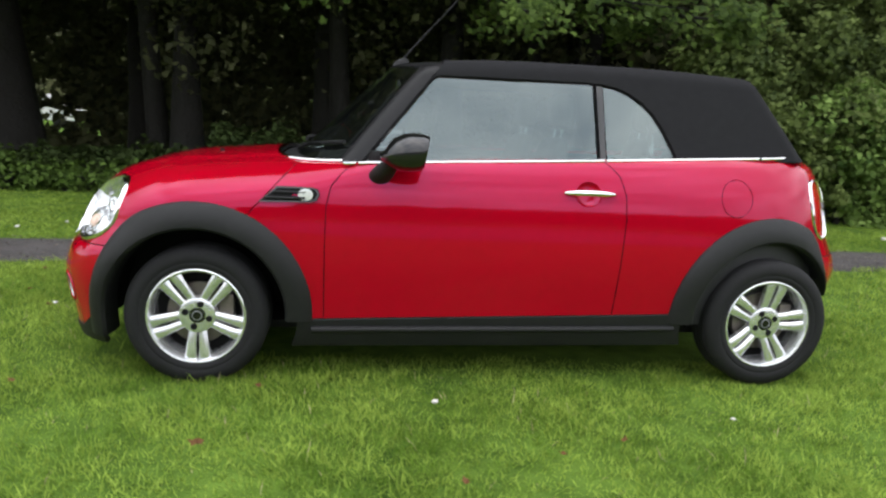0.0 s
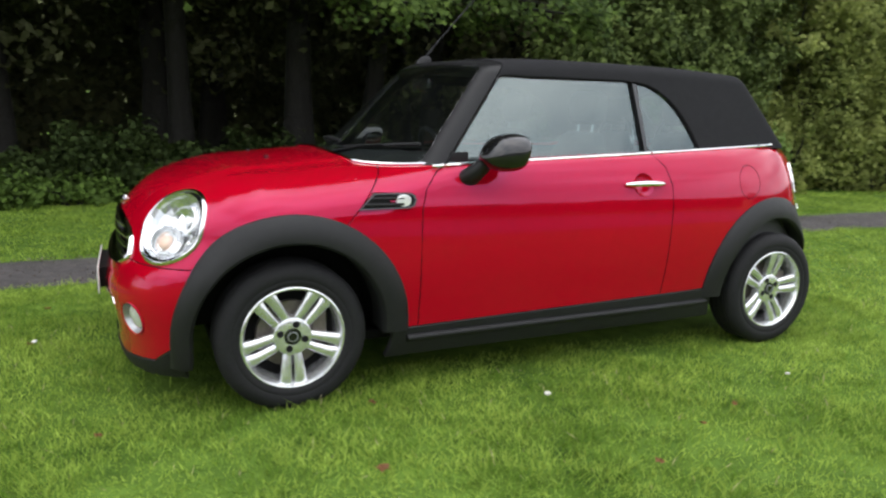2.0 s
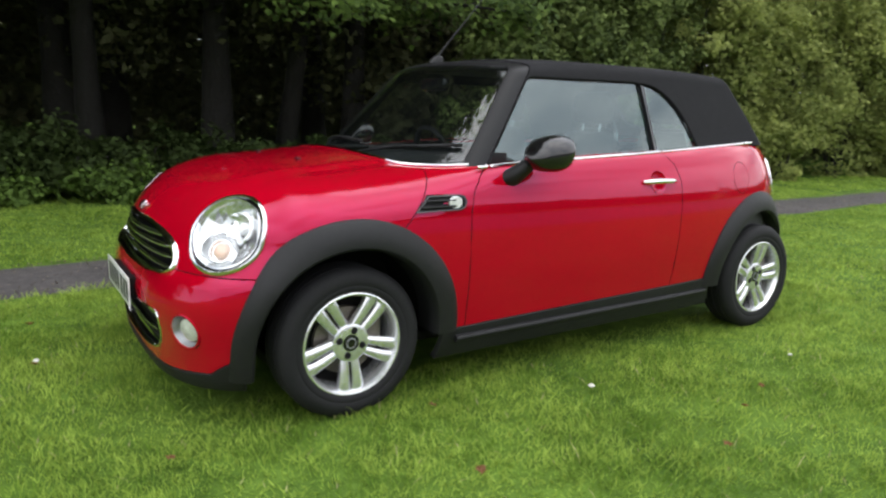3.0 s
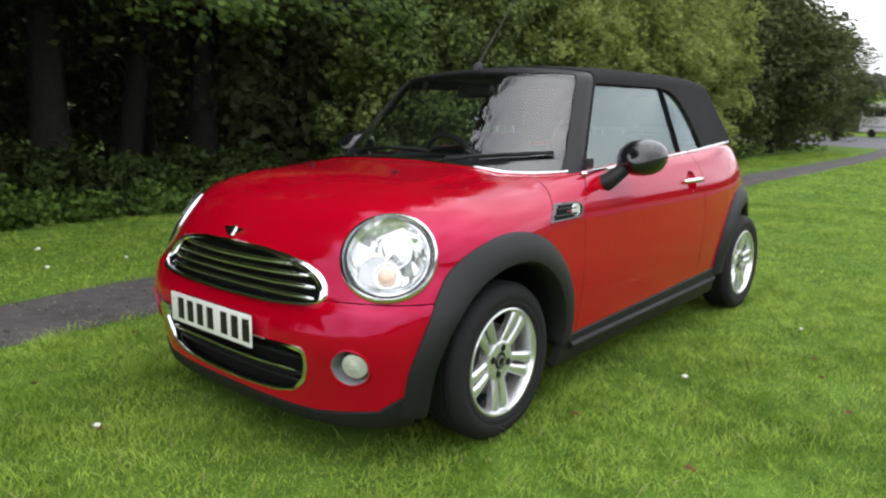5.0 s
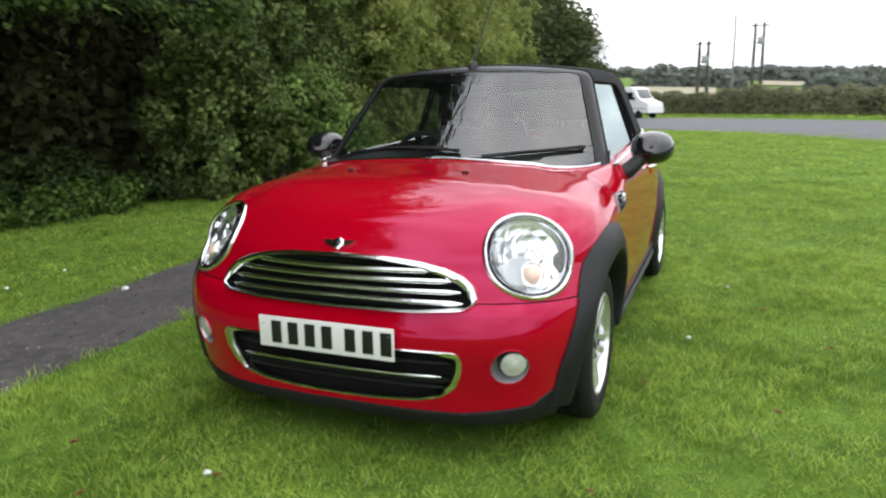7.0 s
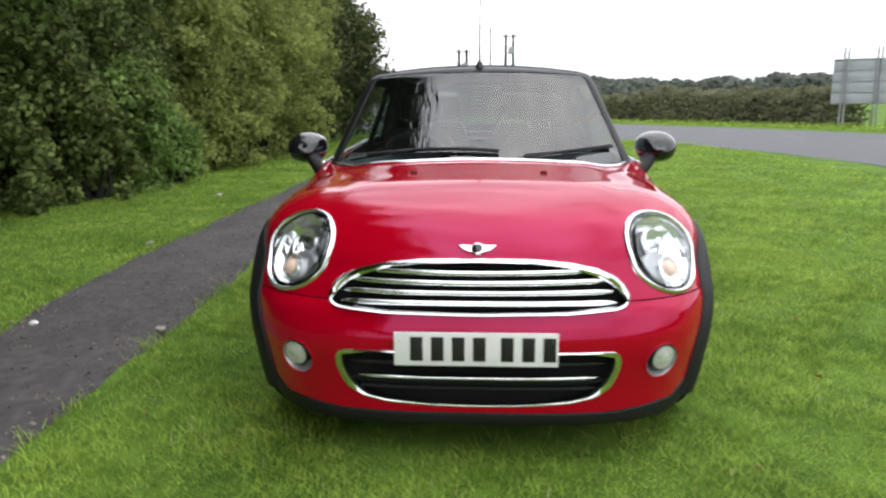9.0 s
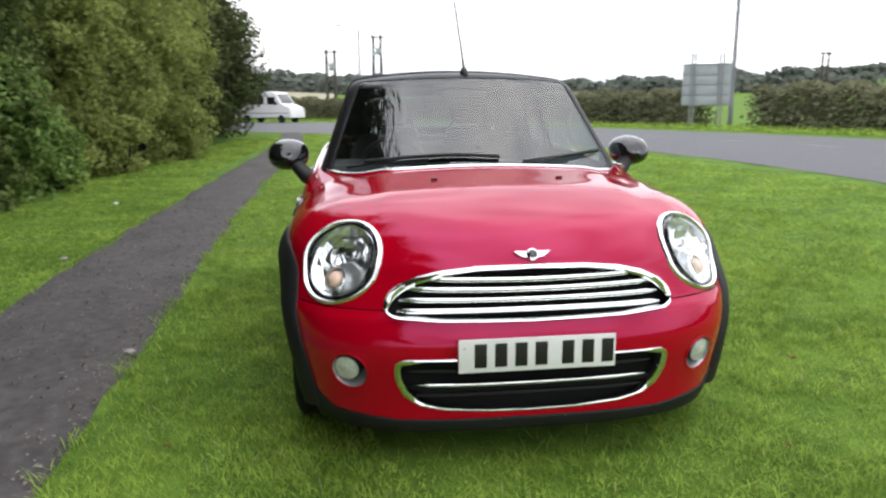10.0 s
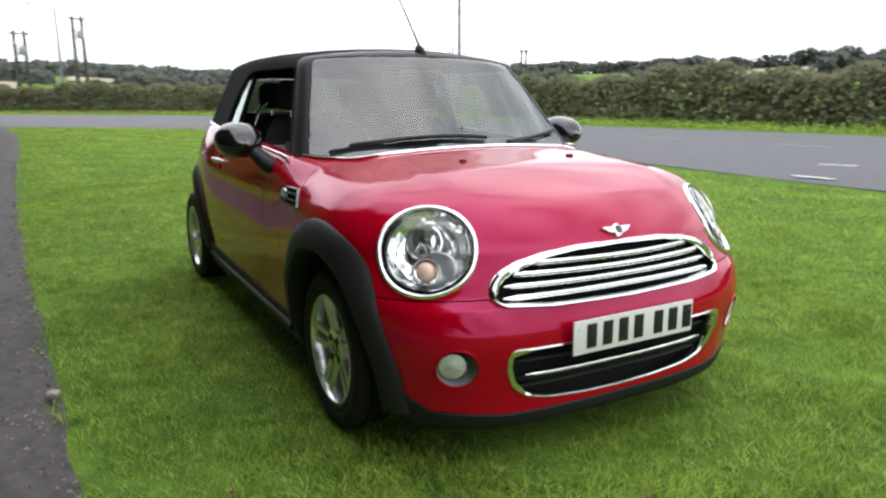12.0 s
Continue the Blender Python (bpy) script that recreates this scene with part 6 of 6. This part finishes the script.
# wipers
for y0, y1, x0 in ((0.52, -0.09, -0.70), (-0.20, -0.62, -0.78)):
    pts = []
    for t in np.linspace(0, 1, 9):
        y = y0 + (y1 - y0) * t
        z = 0.955 + (0.032 * math.sin(t * math.pi * 0.75) if y0 > 0 else 0.034 * t)
        x = -0.90 + 1.03 * (z - 0.912) + 0.48 * y * y - 0.020
        pts.append((x, y, z))
    wiper = part("wiper", to_bm(*tube(pts, 0.0095, 8, 0.9)), BLACK_PLASTIC, car, "black windscreen wiper")
    arm = [(p[0] - 0.014, p[1], p[2] + 0.003) for p in pts[3:6]]
    start = (-0.90 + 0.48 * (0.60 if y0 > 0 else 0.10) ** 2 + 0.01, 0.60 if y0 > 0 else -0.10, 0.930)
    part("wiper_arm", to_bm(*tube([start] + arm, [0.011, 0.009, 0.008, 0.007], 8, 0.6)), BLACK_PLASTIC, wiper)

# aerial
az = cast(house_f, [(-0.39, 0, 1.1)], [(0, 0, 1)])[0][2]
rows = []
for t in np.linspace(0, 1, 9):
    k = math.sqrt(max(0, 1 - t * t))
    rows.append([(-0.40 + 0.02 * t + 0.040 * k * c, 0.020 * k * sn, az - 0.006 + 0.042 * t) for c, sn in ring_outline(1, 1, 20)])
aerial = part("aerial", to_bm(*loft(rows)), BLACK_PLASTIC, car, "short black roof aerial")
part("aerial_rod", to_bm(*tube([(-0.385, 0, az + 0.03), (-0.335, 0, az + 0.09), (-0.06, 0, az + 0.40)], [0.006, 0.0042, 0.0026], 8)), BLACK_PLASTIC, aerial)

# ---- cabin ----
rows = [[(x, y, z) for y in np.linspace(-0.66, 0.66, 15)] for x, z in ((-0.80, 0.895), (-0.66, 0.925), (-0.45, 0.925), (-0.33, 0.895), (-0.30, 0.80), (-0.36, 0.62), (-0.42, 0.40))]
part("dashboard", to_bm(*loft(rows, closed=False)), DASH, car, "dark dashboard")
wheel_c = Vector((-0.16, 0.35, 0.87))
tilt = Matrix.Rotation(radians(-24), 3, "Y")
bm = to_bm(*tube([wheel_c + tilt @ Vector((0, 0.178 * math.cos(t), 0.178 * math.sin(t))) for t in np.linspace(0, 2 * math.pi, 37)], 0.015, 8))
for a in (90 + 120, 90 - 120, 180, 0):
    to_bm(*tube([wheel_c, wheel_c + tilt @ Vector((0, 0.17 * math.cos(radians(a)), 0.17 * math.sin(radians(a))))], 0.013, 6), bm)
bmesh.ops.create_uvsphere(bm, u_segments=16, v_segments=8, radius=0.055, matrix=Matrix.Translation(wheel_c))
part("steering_wheel", bm, DASH, car, "dark steering wheel")
part("column", to_bm(*tube([wheel_c, wheel_c + Vector((-0.3, 0, -0.12))], 0.05, 12)), DASH, car)


def seat(y, x, kind, width):
    st = new(kind)
    st.parent = car
    tagged(st, "dark cloth car seat with a headrest on chrome posts")
    bm = box_bm((0.50, width, 0.16), (x, y, 0.50), 0.05, 3)
    part("cushion", bm, TRIM_CLOTH, st)
    rows = []
    for z, dx, w, th in ((0.50, 0.22, 0.46, 0.10), (0.62, 0.25, 0.49, 0.12), (0.80, 0.29, 0.48, 0.11), (0.95, 0.325, 0.42, 0.09), (1.03, 0.345, 0.32, 0.07), (1.045, 0.35, 0.25, 0.03)):
        rows.append([(x + dx + u, y + v, z) for u, v in ring_outline(th / 2, w / 2 * width / 0.5, 24, 3.2)])
    part("backrest", to_bm(*loft(rows, cap=True)), TRIM_CLOTH, st)
    rows = []
    for z, w, th in ((1.085, 0.20, 0.05), (1.10, 0.25, 0.085), (1.16, 0.27, 0.10), (1.22, 0.25, 0.09), (1.245, 0.19, 0.05)):
        rows.append([(x + 0.365 + u, y + v, z) for u, v in ring_outline(th / 2, w / 2, 24, 2.8)])
    part("headrest", to_bm(*loft(rows, cap=True)), TRIM_CLOTH, st)
    for d in (-0.06, 0.06):
        part("headrest_post", to_bm(*tube([(x + 0.352, y + d, 1.02), (x + 0.362, y + d, 1.10)], 0.006, 8)), CHROME, st, "chrome headrest post")
    return st


seat(0.36, -0.02, "front_seat", 0.50)
seat(-0.36, -0.02, "front_seat", 0.50)
seat(0.27, 0.66, "rear_seat", 0.46)
seat(-0.27, 0.66, "rear_seat", 0.46)
for s in (-1, 1):
    pts = [(1.0, s * (0.27 + 0.17 * math.cos(t)), 0.96 + 0.19 * math.sin(t)) for t in np.linspace(0, math.pi, 17)]
    part("roll_hoop", to_bm(*tube(pts, 0.014, 10)), CHROME, car, "polished roll hoop behind the rear seat")
part("parcel_panel", box_bm((0.5, 1.2, 0.03), (1.22, 0, 0.93), 0.008), DASH, car)
part("rear_view_mirror", box_bm((0.035, 0.23, 0.065), (-0.40, 0, 1.255), 0.02, 3), GLOSS_BLACK, car, "dark interior mirror")
part("roof_lining", box_bm((1.2, 0.96, 0.012), (0.42, 0, 1.338), 0.004), TRIM_CLOTH, car)
for s in (-1, 1):
    part("door_card", box_bm((1.9, 0.03, 0.58), (0.25, s * 0.70, 0.60), 0.01), DASH, car)
